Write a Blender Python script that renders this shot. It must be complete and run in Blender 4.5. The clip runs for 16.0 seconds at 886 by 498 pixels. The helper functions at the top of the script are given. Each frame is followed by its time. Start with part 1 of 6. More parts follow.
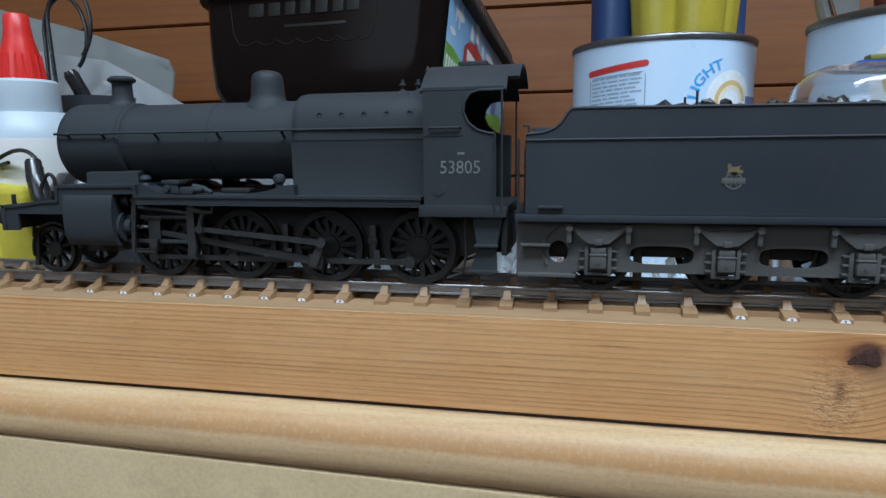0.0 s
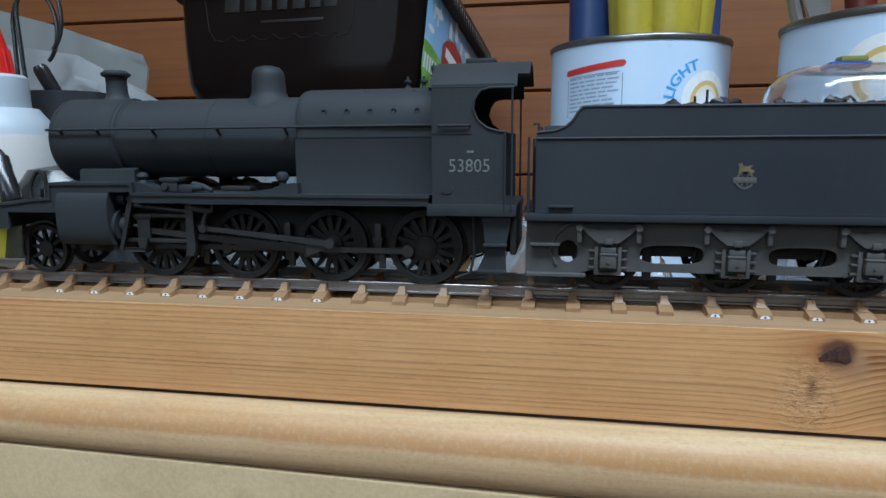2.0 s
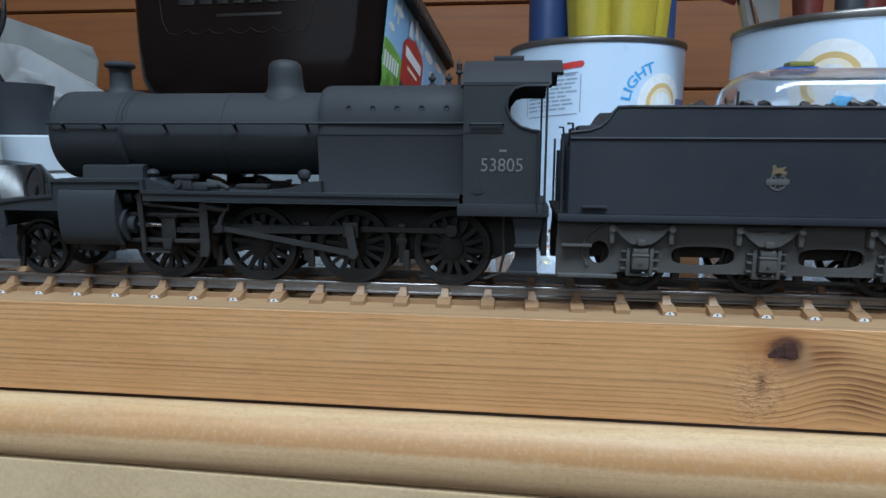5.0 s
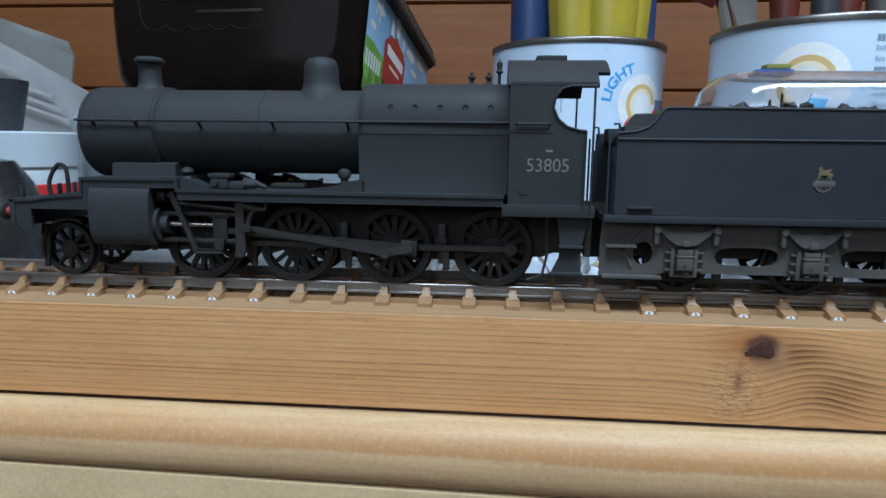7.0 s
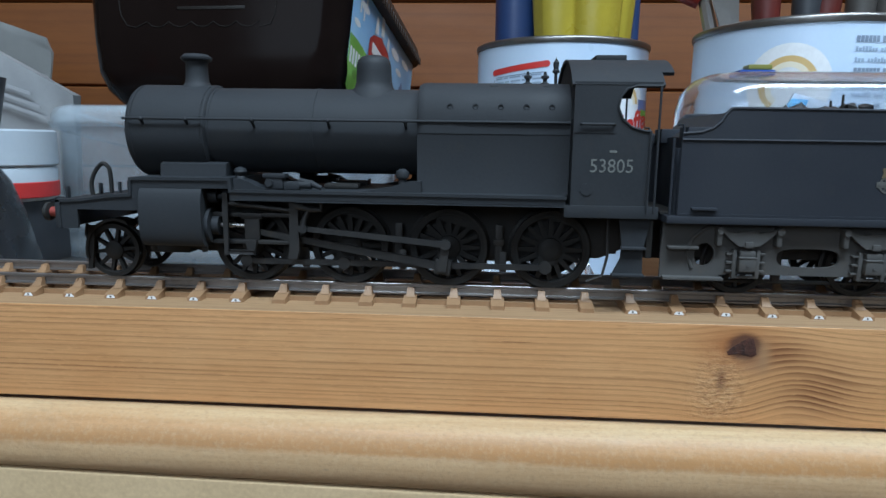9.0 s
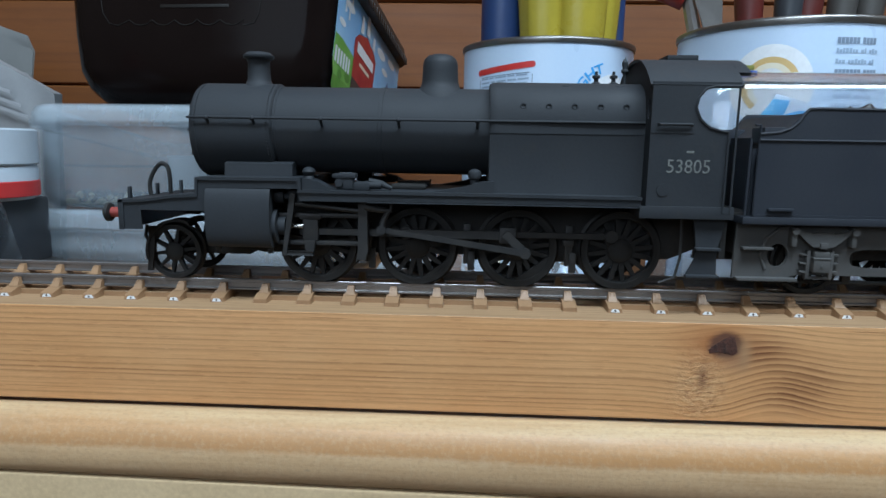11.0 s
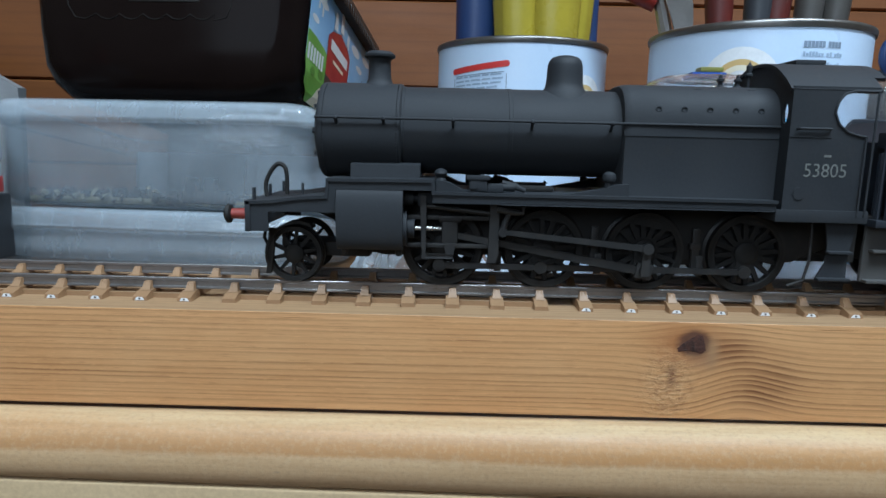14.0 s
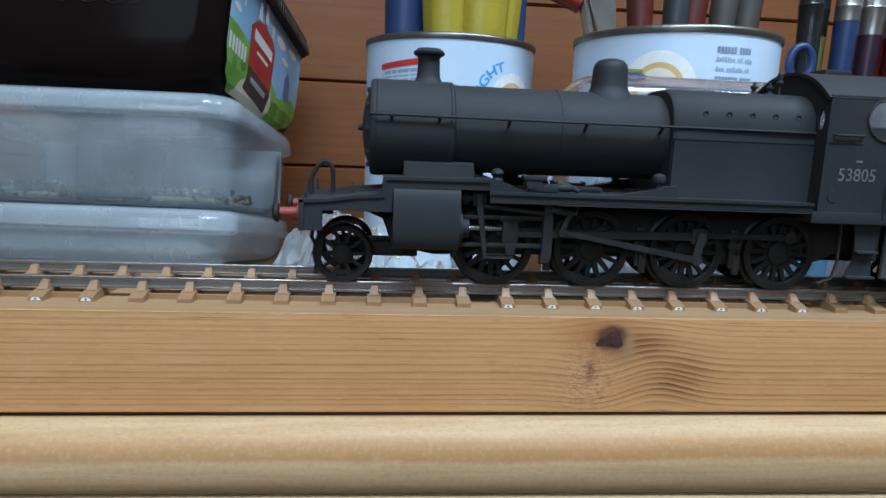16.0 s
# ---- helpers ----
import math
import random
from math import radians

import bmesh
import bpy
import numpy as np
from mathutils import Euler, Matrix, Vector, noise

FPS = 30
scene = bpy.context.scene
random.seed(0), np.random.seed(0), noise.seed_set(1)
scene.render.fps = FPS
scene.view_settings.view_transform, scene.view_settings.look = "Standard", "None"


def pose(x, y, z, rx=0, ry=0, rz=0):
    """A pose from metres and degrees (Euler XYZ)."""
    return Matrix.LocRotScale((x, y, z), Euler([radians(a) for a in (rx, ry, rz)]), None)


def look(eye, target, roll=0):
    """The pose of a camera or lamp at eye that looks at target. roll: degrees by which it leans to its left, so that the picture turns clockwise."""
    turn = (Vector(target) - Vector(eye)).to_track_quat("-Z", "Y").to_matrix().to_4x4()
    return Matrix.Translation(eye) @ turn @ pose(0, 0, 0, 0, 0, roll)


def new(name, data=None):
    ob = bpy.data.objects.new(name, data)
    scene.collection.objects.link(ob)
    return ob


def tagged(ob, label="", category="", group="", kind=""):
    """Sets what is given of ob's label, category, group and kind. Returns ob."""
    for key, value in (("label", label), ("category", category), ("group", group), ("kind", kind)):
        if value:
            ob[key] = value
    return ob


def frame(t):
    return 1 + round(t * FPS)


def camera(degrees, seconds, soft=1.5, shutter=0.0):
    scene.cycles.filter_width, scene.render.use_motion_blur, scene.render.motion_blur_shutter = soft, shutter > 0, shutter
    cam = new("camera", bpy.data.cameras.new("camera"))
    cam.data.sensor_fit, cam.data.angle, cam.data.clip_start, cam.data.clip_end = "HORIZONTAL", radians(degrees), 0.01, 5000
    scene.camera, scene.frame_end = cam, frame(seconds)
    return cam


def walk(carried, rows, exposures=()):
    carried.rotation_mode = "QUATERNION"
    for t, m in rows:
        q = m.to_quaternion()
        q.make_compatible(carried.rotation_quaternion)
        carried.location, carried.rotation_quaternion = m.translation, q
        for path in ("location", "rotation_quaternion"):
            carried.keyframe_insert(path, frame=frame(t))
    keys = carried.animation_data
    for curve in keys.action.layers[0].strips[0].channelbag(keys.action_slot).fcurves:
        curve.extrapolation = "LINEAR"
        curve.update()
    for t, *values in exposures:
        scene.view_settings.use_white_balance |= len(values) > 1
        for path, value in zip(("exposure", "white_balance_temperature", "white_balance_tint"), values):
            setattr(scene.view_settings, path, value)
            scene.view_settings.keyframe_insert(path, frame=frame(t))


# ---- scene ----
cam = camera(69.93, 16.0)
PATH = [
    (0, (0.05830, -0.14286, 0.03744), (-0.00375, 0.14692, -0.00920), -0.64),
    (0.5, (0.05841, -0.14245, 0.03747), (-0.00236, 0.14754, -0.00956), -0.65),
    (1, (0.05840, -0.14252, 0.03745), (-0.00031, 0.14789, -0.00958), -0.59),
    (1.5, (0.05842, -0.14245, 0.03746), (0.00168, 0.14834, -0.00967), -0.54),
    (2, (0.05850, -0.14215, 0.03750), (0.00613, 0.14938, -0.01011), -0.36),
    (2.5, (0.05851, -0.14209, 0.03749), (0.01022, 0.15012, -0.01024), -0.21),
    (3, (0.05860, -0.14176, 0.03749), (0.01342, 0.15091, -0.01052), -0.14),
    (3.5, (0.05867, -0.14154, 0.03752), (0.01815, 0.15176, -0.01075), 0.07),
    (4, (0.05866, -0.14155, 0.03751), (0.02098, 0.15213, -0.01076), 0.14),
    (6.5, (0.05878, -0.14114, 0.03755), (0.03094, 0.15360, -0.01099), 0.56),
    (7, (0.05875, -0.14124, 0.03755), (0.03337, 0.15370, -0.01110), 0.64),
    (7.5, (0.05879, -0.14111, 0.03756), (0.03401, 0.15387, -0.01115), 0.62),
    (8, (0.05882, -0.14099, 0.03756), (0.03489, 0.15406, -0.01117), 0.64),
    (8.5, (0.05886, -0.14087, 0.03760), (0.03805, 0.15437, -0.01135), 0.74),
    (9, (0.05894, -0.14059, 0.03763), (0.04049, 0.15478, -0.01149), 0.80),
    (11.5, (0.06039, -0.14005, 0.03702), (0.04801, 0.15575, -0.01146), 0.94),
    (12, (0.06017, -0.14016, 0.03726), (0.04827, 0.15561, -0.01150), 0.96),
    (12.5, (0.06069, -0.13978, 0.03714), (0.05040, 0.15604, -0.01171), 1.07),
    (13, (0.06078, -0.13977, 0.03721), (0.05361, 0.15613, -0.01167), 1.16),
    (13.5, (0.06083, -0.13960, 0.03709), (0.05645, 0.15635, -0.01186), 1.21),
    (14, (0.06115, -0.13941, 0.03705), (0.05964, 0.15658, -0.01181), 1.37),
    (14.5, (0.06188, -0.13917, 0.03695), (0.06441, 0.15679, -0.01207), 1.47),
    (15, (0.06262, -0.13862, 0.03703), (0.07445, 0.15707, -0.01225), 1.74),
    (15.5, (0.06337, -0.13793, 0.03672), (0.08339, 0.15734, -0.01240), 2.02),
    (16, (0.06391, -0.13737, 0.03669), (0.09387, 0.15704, -0.01257), 2.38),
]
walk(cam, [(t, look(eye, target, roll)) for t, eye, target, roll in PATH])

# ---------------------------------------------------------------- world and light
world = bpy.data.worlds.new("world")
scene.world = world
world.use_nodes = True
_bg = world.node_tree.nodes["Background"]
_sky = world.node_tree.nodes.new("ShaderNodeTexSky")
_sky.sky_type, _sky.sun_disc, _sky.sun_elevation, _sky.sun_rotation = "NISHITA", False, radians(40), radians(200)
world.node_tree.links.new(_sky.outputs[0], _bg.inputs[0])
_bg.inputs[1].default_value = 0.1
scene.view_settings.exposure = 0.0


def area(name, at, to, sx, sy, watts, colour):
    data = bpy.data.lights.new(name, "AREA")
    data.shape, data.size, data.size_y, data.energy, data.color = "RECTANGLE", sx, sy, watts, colour
    ob = new(name, data)
    ob.matrix_world = look(at, to)
    return ob


# the tube light under the shed roof and the daylight in the window behind the camera
area("tube_light", (0.29, -0.46, 1.05), (0.10, 0.03, 0.0), 1.3, 0.16, 28.8, (0.687, 0.866, 1.035))
area("window_light", (-0.35, -1.36, 0.62), (0.0, 0.0, 0.05), 0.85, 0.62, 4.7, (0.655, 0.822, 1.0))

MM = 0.001


# ---------------------------------------------------------------- materials
def shader(name):
    m = bpy.data.materials.new(name)
    m.use_nodes = True
    nt = m.node_tree
    return m, nt, nt.nodes["Principled BSDF"]


def node(nt, kind, **values):
    n = nt.nodes.new(kind)
    for key, value in values.items():
        n.inputs[key.replace("_", " ")].default_value = value
    return n


def mixed(nt, fac, a, b):
    n = nt.nodes.new("ShaderNodeMix")
    n.data_type = "RGBA"
    if hasattr(fac, "is_output"):
        nt.links.new(fac, n.inputs[0])
    else:
        n.inputs[0].default_value = fac
    for slot, v in ((6, a), (7, b)):
        if hasattr(v, "is_output"):
            nt.links.new(v, n.inputs[slot])
        else:
            n.inputs[slot].default_value = (*v, 1)
    return n.outputs[2]


def ramp(nt, fac, lo, hi, a=0.0, b=1.0):
    n = nt.nodes.new("ShaderNodeMapRange")
    nt.links.new(fac, n.inputs[0])
    n.inputs[1].default_value, n.inputs[2].default_value = lo, hi
    n.inputs[3].default_value, n.inputs[4].default_value = a, b
    return n.outputs[0]


def math2(nt, op, a, b=0.0):
    n = nt.nodes.new("ShaderNodeMath")
    n.operation = op
    for i, v in enumerate((a, b)):
        if hasattr(v, "is_output"):
            nt.links.new(v, n.inputs[i])
        else:
            n.inputs[i].default_value = v
    return n.outputs[0]


def bump(nt, bsdf, height, strength=0.3, distance=0.0002):
    n = nt.nodes.new("ShaderNodeBump")
    n.inputs["Strength"].default_value, n.inputs["Distance"].default_value = strength, distance
    nt.links.new(height, n.inputs["Height"])
    nt.links.new(n.outputs[0], bsdf.inputs["Normal"])


def coords(nt, scale=(1, 1, 1)):
    tc = nt.nodes.new("ShaderNodeTexCoord")
    mp = nt.nodes.new("ShaderNodeMapping")
    mp.inputs["Scale"].default_value = scale
    nt.links.new(tc.outputs["Object"], mp.inputs[0])
    return mp.outputs[0], tc.outputs["Object"]


def grain(nt, vec, scale, detail=4.0, rough=0.55):
    n = node(nt, "ShaderNodeTexNoise", Scale=scale, Detail=detail, Roughness=rough)
    nt.links.new(vec, n.inputs["Vector"])
    return n.outputs["Fac"]


def painted(name, base, second, rough=0.6, metal=0.0, coarse=60.0, fine=900.0, relief=0.15, wear=None, dist=0.0001, spec=0.5, speck=0.05):
    """Paint, plastic or metal with slow blotches, fine speckle and faint relief."""
    m, nt, b = shader(name)
    vec, _ = coords(nt)
    slow, quick = grain(nt, vec, coarse, 5), grain(nt, vec, fine, 3)
    col = mixed(nt, ramp(nt, slow, 0.35, 0.68), base, second)
    if wear:
        col = mixed(nt, ramp(nt, grain(nt, vec, coarse * 2.3, 8, 0.7), 0.56, 0.74, 0, 0.75), col, wear)
    flecked = mixed(nt, ramp(nt, quick, 0.3, 0.75, 0.0, speck), col, tuple(min(1, c * 1.7 + 0.008) for c in base))
    nt.links.new(flecked, b.inputs["Base Color"])
    nt.links.new(ramp(nt, slow, 0.3, 0.7, rough - 0.07, rough + 0.1), b.inputs["Roughness"])
    b.inputs["Metallic"].default_value = metal
    b.inputs["Specular IOR Level"].default_value = spec
    bump(nt, b, quick, relief, dist)
    return m


def timber(name, pale, dark, pitch, length=7.0, knot=None, rough=0.5, stain=None, axis="z", band=0.5):
    """Wood whose grain runs along x, in lines that swerve round a knot."""
    m, nt, b = shader(name)
    _, obj = coords(nt)
    sep = nt.nodes.new("ShaderNodeSeparateXYZ")
    nt.links.new(obj, sep.inputs[0])
    x, y, z = sep.outputs

    def mul(p, q):
        return math2(nt, "MULTIPLY", p, q)

    def plus(p, q):
        return math2(nt, "ADD", p, q)

    def bell(cx, sx, cz=None, sz=1.0):
        u = math2(nt, "DIVIDE", math2(nt, "SUBTRACT", x, cx), sx)
        d = mul(u, u)
        if cz is not None:
            w = math2(nt, "DIVIDE", math2(nt, "SUBTRACT", z, cz), sz)
            d = plus(d, mul(w, w))
        return math2(nt, "POWER", 2.718, mul(d, -1.0))

    def space(kx, ky, kz):
        n = nt.nodes.new("ShaderNodeCombineXYZ")
        for i, (c, k) in enumerate(((x, kx), (y, ky), (across, kz))):
            nt.links.new(mul(c, k), n.inputs[i])
        return n.outputs[0]

    across = plus(z, mul(y, 0.35))
    if knot:
        kx, kz, reach, lift = knot
        side = math2(nt, "DIVIDE", math2(nt, "SUBTRACT", z, kz), 0.011)
        soft = math2(nt, "DIVIDE", side, plus(mul(side, side), 0.6))
        across = math2(nt, "SUBTRACT", across, mul(mul(bell(kx, reach), soft), lift))
        across = math2(nt, "SUBTRACT", across, mul(bell(kx + 0.0115, 0.011, kz - 0.010, 0.013), 0.0034))
    long = space(length, 30.0, 1.0 / pitch)
    fibre = grain(nt, space(60.0, 1500.0, 3600.0), 1.0, 3.0, 0.6)
    short = grain(nt, space(320.0, 1500.0, 2600.0), 1.0, 2.0, 0.7)
    swerve = grain(nt, long, 0.16, 3.0, 0.5)
    phase = plus(plus(mul(across, 1.0 / pitch), mul(swerve, 4.5)), plus(mul(fibre, 0.45), mul(short, 0.22)))
    saw = math2(nt, "FRACT", phase)
    rings = mul(math2(nt, "POWER", saw, 3.6), ramp(nt, saw, 0.86, 1.0, 1.0, 0.0))
    rings = mul(rings, ramp(nt, grain(nt, long, 0.5, 2.0), 0.3, 0.65, 0.25, 1.0))
    slow = grain(nt, space(14.0, 14.0, 90.0), 1.0, 4.0)
    patch = grain(nt, space(38.0, 60.0, 75.0), 1.0, 3.0)
    col = mixed(nt, ramp(nt, slow, 0.3, 0.72, 0.0, 0.6), pale, stain or dark)
    col = mixed(nt, ramp(nt, patch, 0.38, 0.7, 0.0, 0.5), col, tuple(min(1.0, c * k) for c, k in zip(pale, (1.05, 1.10, 1.16))))
    col = mixed(nt, ramp(nt, rings, 0.03, 0.55, 0.0, band), col, dark)
    col = mixed(nt, ramp(nt, fibre, 0.35, 0.7, 0.0, 0.20), col, tuple(c * 0.45 for c in dark))
    dash = grain(nt, space(150.0, 1500.0, 2000.0), 1.0, 2.0)
    col = mixed(nt, ramp(nt, dash, 0.60, 0.72, 0.0, 0.35), col, dark)
    col = mixed(nt, ramp(nt, short, 0.56, 0.76, 0.0, 0.45), col, tuple(min(1.0, c * 1.2) for c in pale))
    if knot:
        # reddish halo, dark figure beside the knot, torn pale grain under it
        col = mixed(nt, mul(bell(kx - 0.0015, 0.0078, kz + 0.0005, 0.0046), ramp(nt, patch, 0.3, 0.65, 0.55, 1.0)), col, (0.30, 0.092, 0.026))
        fig = mul(plus(bell(kx + 0.0175, 0.0085, kz - 0.0095, 0.0062), bell(kx + 0.009, 0.006, kz - 0.001, 0.0035)), ramp(nt, saw, 0.15, 0.8, 0.22, 1.0))
        col = mixed(nt, mul(fig, ramp(nt, patch, 0.3, 0.6, 0.6, 1.0)), col, (0.150, 0.050, 0.020))
        core = bell(kx + 0.0008, 0.0048, kz + 0.0001, 0.0039)
        col = mixed(nt, ramp(nt, plus(core, mul(short, 0.25)), 0.50, 0.80, 0.0, 0.9), col, (0.080, 0.032, 0.022))
        rim = bell(kx + 0.0050, 0.0014, kz - 0.0018, 0.0036)
        col = mixed(nt, mul(rim, 0.7), col, (0.40, 0.235, 0.12))
        torn = mul(bell(kx - 0.0045, 0.0050, kz - 0.0105, 0.0075), ramp(nt, grain(nt, space(420.0, 600.0, 1100.0), 1.0, 3.0, 0.7), 0.42, 0.62, 0.0, 1.0))
        col = mixed(nt, mul(torn, 0.8), col, (0.60, 0.37, 0.185))
        gaps = mul(bell(kx - 0.0040, 0.0052, kz - 0.0105, 0.0080), ramp(nt, grain(nt, space(380.0, 600.0, 900.0), 1.3, 3.0, 0.7), 0.52, 0.64, 0.0, 0.85))
        col = mixed(nt, gaps, col, (0.235, 0.095, 0.036))
        spot = mul(bell(kx - 0.0038, 0.0010, kz - 0.0078, 0.0024), 0.9)
        col = mixed(nt, spot, col, (0.15, 0.050, 0.020))
        under = bell(kx + 0.0030, 0.0034, kz - 0.0040, 0.0022)
        col = mixed(nt, mul(under, 0.35), col, (0.21, 0.115, 0.075))
        nt.links.new(ramp(nt, torn, 0.0, 1.0, rough, 0.8), b.inputs["Roughness"])
        height = plus(mul(fibre, 1.0), mul(torn, 5.0))
    else:
        height = fibre
        nt.links.new(ramp(nt, slow, 0.3, 0.7, rough - 0.06, rough + 0.12), b.inputs["Roughness"])
    nt.links.new(col, b.inputs["Base Color"])
    bump(nt, b, height, 0.3, 0.00015)
    return m


def moulding(name):
    """Planed pine moulding: pale top edge, orange band darkening downwards, paler mottled lower round."""
    m, nt, b = shader(name)
    vec, obj = coords(nt)
    stretched, _ = coords(nt, (0.10, 1.0, 1.0))
    sep = nt.nodes.new("ShaderNodeSeparateXYZ")
    nt.links.new(obj, sep.inputs[0])
    z = sep.outputs[2]
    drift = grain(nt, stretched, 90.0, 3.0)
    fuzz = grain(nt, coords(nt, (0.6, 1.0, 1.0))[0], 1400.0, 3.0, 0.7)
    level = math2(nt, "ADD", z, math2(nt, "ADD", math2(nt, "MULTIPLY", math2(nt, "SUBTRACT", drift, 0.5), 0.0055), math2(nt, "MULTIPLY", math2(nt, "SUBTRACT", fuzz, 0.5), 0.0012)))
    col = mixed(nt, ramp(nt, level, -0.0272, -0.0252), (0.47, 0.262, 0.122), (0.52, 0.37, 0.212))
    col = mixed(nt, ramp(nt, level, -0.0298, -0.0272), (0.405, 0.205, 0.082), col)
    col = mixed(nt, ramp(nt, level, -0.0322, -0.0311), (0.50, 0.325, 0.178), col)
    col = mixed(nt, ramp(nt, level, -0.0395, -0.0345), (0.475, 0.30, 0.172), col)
    streaks = grain(nt, coords(nt, (0.05, 1.0, 1.0))[0], 700.0, 4.0, 0.6)
    col = mixed(nt, ramp(nt, streaks, 0.42, 0.72, 0.0, 0.45), col, (0.33, 0.185, 0.085))
    mottle = grain(nt, coords(nt, (0.8, 1.0, 0.6))[0], 900.0, 4.0, 0.65)
    col = mixed(nt, ramp(nt, mottle, 0.48, 0.72, 0.0, 0.28), col, (0.56, 0.42, 0.27))
    speck = grain(nt, coords(nt, (0.5, 1.0, 1.0))[0], 1500.0, 2.0, 0.7)
    col = mixed(nt, ramp(nt, speck, 0.50, 0.72, 0.0, 0.35), col, (0.30, 0.185, 0.10))
    grime = grain(nt, vec, 45.0, 5.0, 0.6)
    col = mixed(nt, ramp(nt, grime, 0.55, 0.75, 0.0, 0.30), col, (0.33, 0.24, 0.15))
    nick = math2(nt, "MULTIPLY", ramp(nt, grain(nt, coords(nt, (0.35, 1.0, 1.0))[0], 260.0, 2.0), 0.72, 0.76), 0.4)
    col = mixed(nt, nick, col, (0.20, 0.16, 0.12))
    nt.links.new(col, b.inputs["Base Color"])
    nt.links.new(ramp(nt, mottle, 0.35, 0.7, 0.42, 0.62), b.inputs["Roughness"])
    b.inputs["Specular IOR Level"].default_value = 0.35
    bump(nt, b, mottle, 0.35, 0.0002)
    return m


def glassy(name, tint, rough, weight=1.0, ior=1.45, haze=None):
    m, nt, b = shader(name)
    vec, _ = coords(nt)
    b.inputs["Base Color"].default_value = (*tint, 1)
    n = grain(nt, vec, haze or 90.0, 4)
    nt.links.new(ramp(nt, n, 0.3, 0.75, rough * 0.75, rough * 1.3 + 0.01), b.inputs["Roughness"])
    b.inputs["Transmission Weight"].default_value, b.inputs["IOR"].default_value = weight, ior
    return m


def milky(name, tint, cover, rough):
    """Thin cloudy plastic: a see-through film mixed with a glossy pale surface."""
    m, nt, b = shader(name)
    vec, _ = coords(nt)
    b.inputs["Base Color"].default_value = (*tint, 1)
    b.inputs["Roughness"].default_value = rough
    b.inputs["Specular IOR Level"].default_value = 1.0
    b.inputs["Coat Weight"].default_value = 1.0
    b.inputs["Coat Roughness"].default_value = 0.06
    clear = nt.nodes.new("ShaderNodeBsdfTransparent")
    clear.inputs[0].default_value = (0.95, 0.97, 0.985, 1)
    mix = nt.nodes.new("ShaderNodeMixShader")
    cloud = grain(nt, vec, 22.0, 4.0)
    scuff = grain(nt, coords(nt, (1.0, 1.0, 0.2))[0], 260.0, 3.0)
    nt.links.new(math2(nt, "ADD", ramp(nt, cloud, 0.3, 0.7, cover * 0.8, cover * 1.2), ramp(nt, scuff, 0.6, 0.8, 0.0, 0.08)), mix.inputs[0])
    nt.links.new(clear.outputs[0], mix.inputs[1])
    through_light = nt.nodes.new("ShaderNodeBsdfTranslucent")
    through_light.inputs[0].default_value = (*tint, 1)
    film = nt.nodes.new("ShaderNodeMixShader")
    film.inputs[0].default_value = 0.25
    nt.links.new(b.outputs[0], film.inputs[1])
    nt.links.new(through_light.outputs[0], film.inputs[2])
    nt.links.new(film.outputs[0], mix.inputs[2])
    nt.links.new(mix.outputs[0], nt.nodes["Material Output"].inputs[0])
    bump(nt, b, scuff, 0.1, 0.0003)
    return m


M_BLACK = painted("weathered_loco_black", (0.0175, 0.021, 0.0255), (0.024, 0.027, 0.031), 0.66, 0, 55, 1400, 0.25, (0.031, 0.029, 0.027), spec=0.32, speck=0.18)
M_TENDER = painted("weathered_tender_black", (0.0175, 0.0215, 0.0295), (0.023, 0.027, 0.035), 0.58, 0, 45, 1400, 0.2, (0.030, 0.031, 0.035), spec=0.35, speck=0.12)
M_GEAR = painted("grimy_rod_grey", (0.019, 0.020, 0.0215), (0.031, 0.030, 0.029), 0.5, 0.2, 160, 1500, 0.3, (0.05, 0.040, 0.031))
M_WHEEL = painted("grimy_wheel_black", (0.0095, 0.0098, 0.0102), (0.017, 0.0165, 0.016), 0.62, 0.05, 160, 1500, 0.3, (0.028, 0.023, 0.019), spec=0.3)
M_FRAME = painted("grimy_frame_black", (0.008, 0.008, 0.008), (0.014, 0.013, 0.012), 0.75, 0, 120, 1300, 0.3, (0.03, 0.025, 0.02))
M_TFRAME = painted("dusty_tender_frame_grey", (0.052, 0.052, 0.051), (0.072, 0.070, 0.067), 0.75, 0, 100, 1300, 0.3, (0.085, 0.072, 0.06))
M_TYRE = painted("steel_tyre", (0.014, 0.014, 0.014), (0.024, 0.023, 0.022), 0.48, 0.45, 200, 1500, 0.15)
M_BRIGHT = painted("bright_steel", (0.55, 0.55, 0.54), (0.42, 0.41, 0.40), 0.3, 0.95, 200, 1500, 0.1)
M_RED = painted("buffer_red", (0.30, 0.045, 0.035), (0.22, 0.04, 0.03), 0.5, 0, 300, 1500, 0.2)
M_COAL = painted("coal", (0.012, 0.012, 0.013), (0.03, 0.03, 0.032), 0.4, 0, 500, 2200, 0.6)
M_NUM = painted("cream_lettering", (0.155, 0.163, 0.155), (0.105, 0.112, 0.108), 0.7, 0, 700, 2600, 0.1, (0.06, 0.062, 0.06))
M_GOLD = painted("faded_gold", (0.150, 0.112, 0.058), (0.095, 0.076, 0.046), 0.7, 0, 700, 2400, 0.1, (0.04, 0.042, 0.045))
M_FAINT = painted("faded_crest_grey", (0.088, 0.088, 0.082), (0.06, 0.062, 0.06), 0.7, 0, 700, 2400, 0.1, (0.035, 0.037, 0.04))
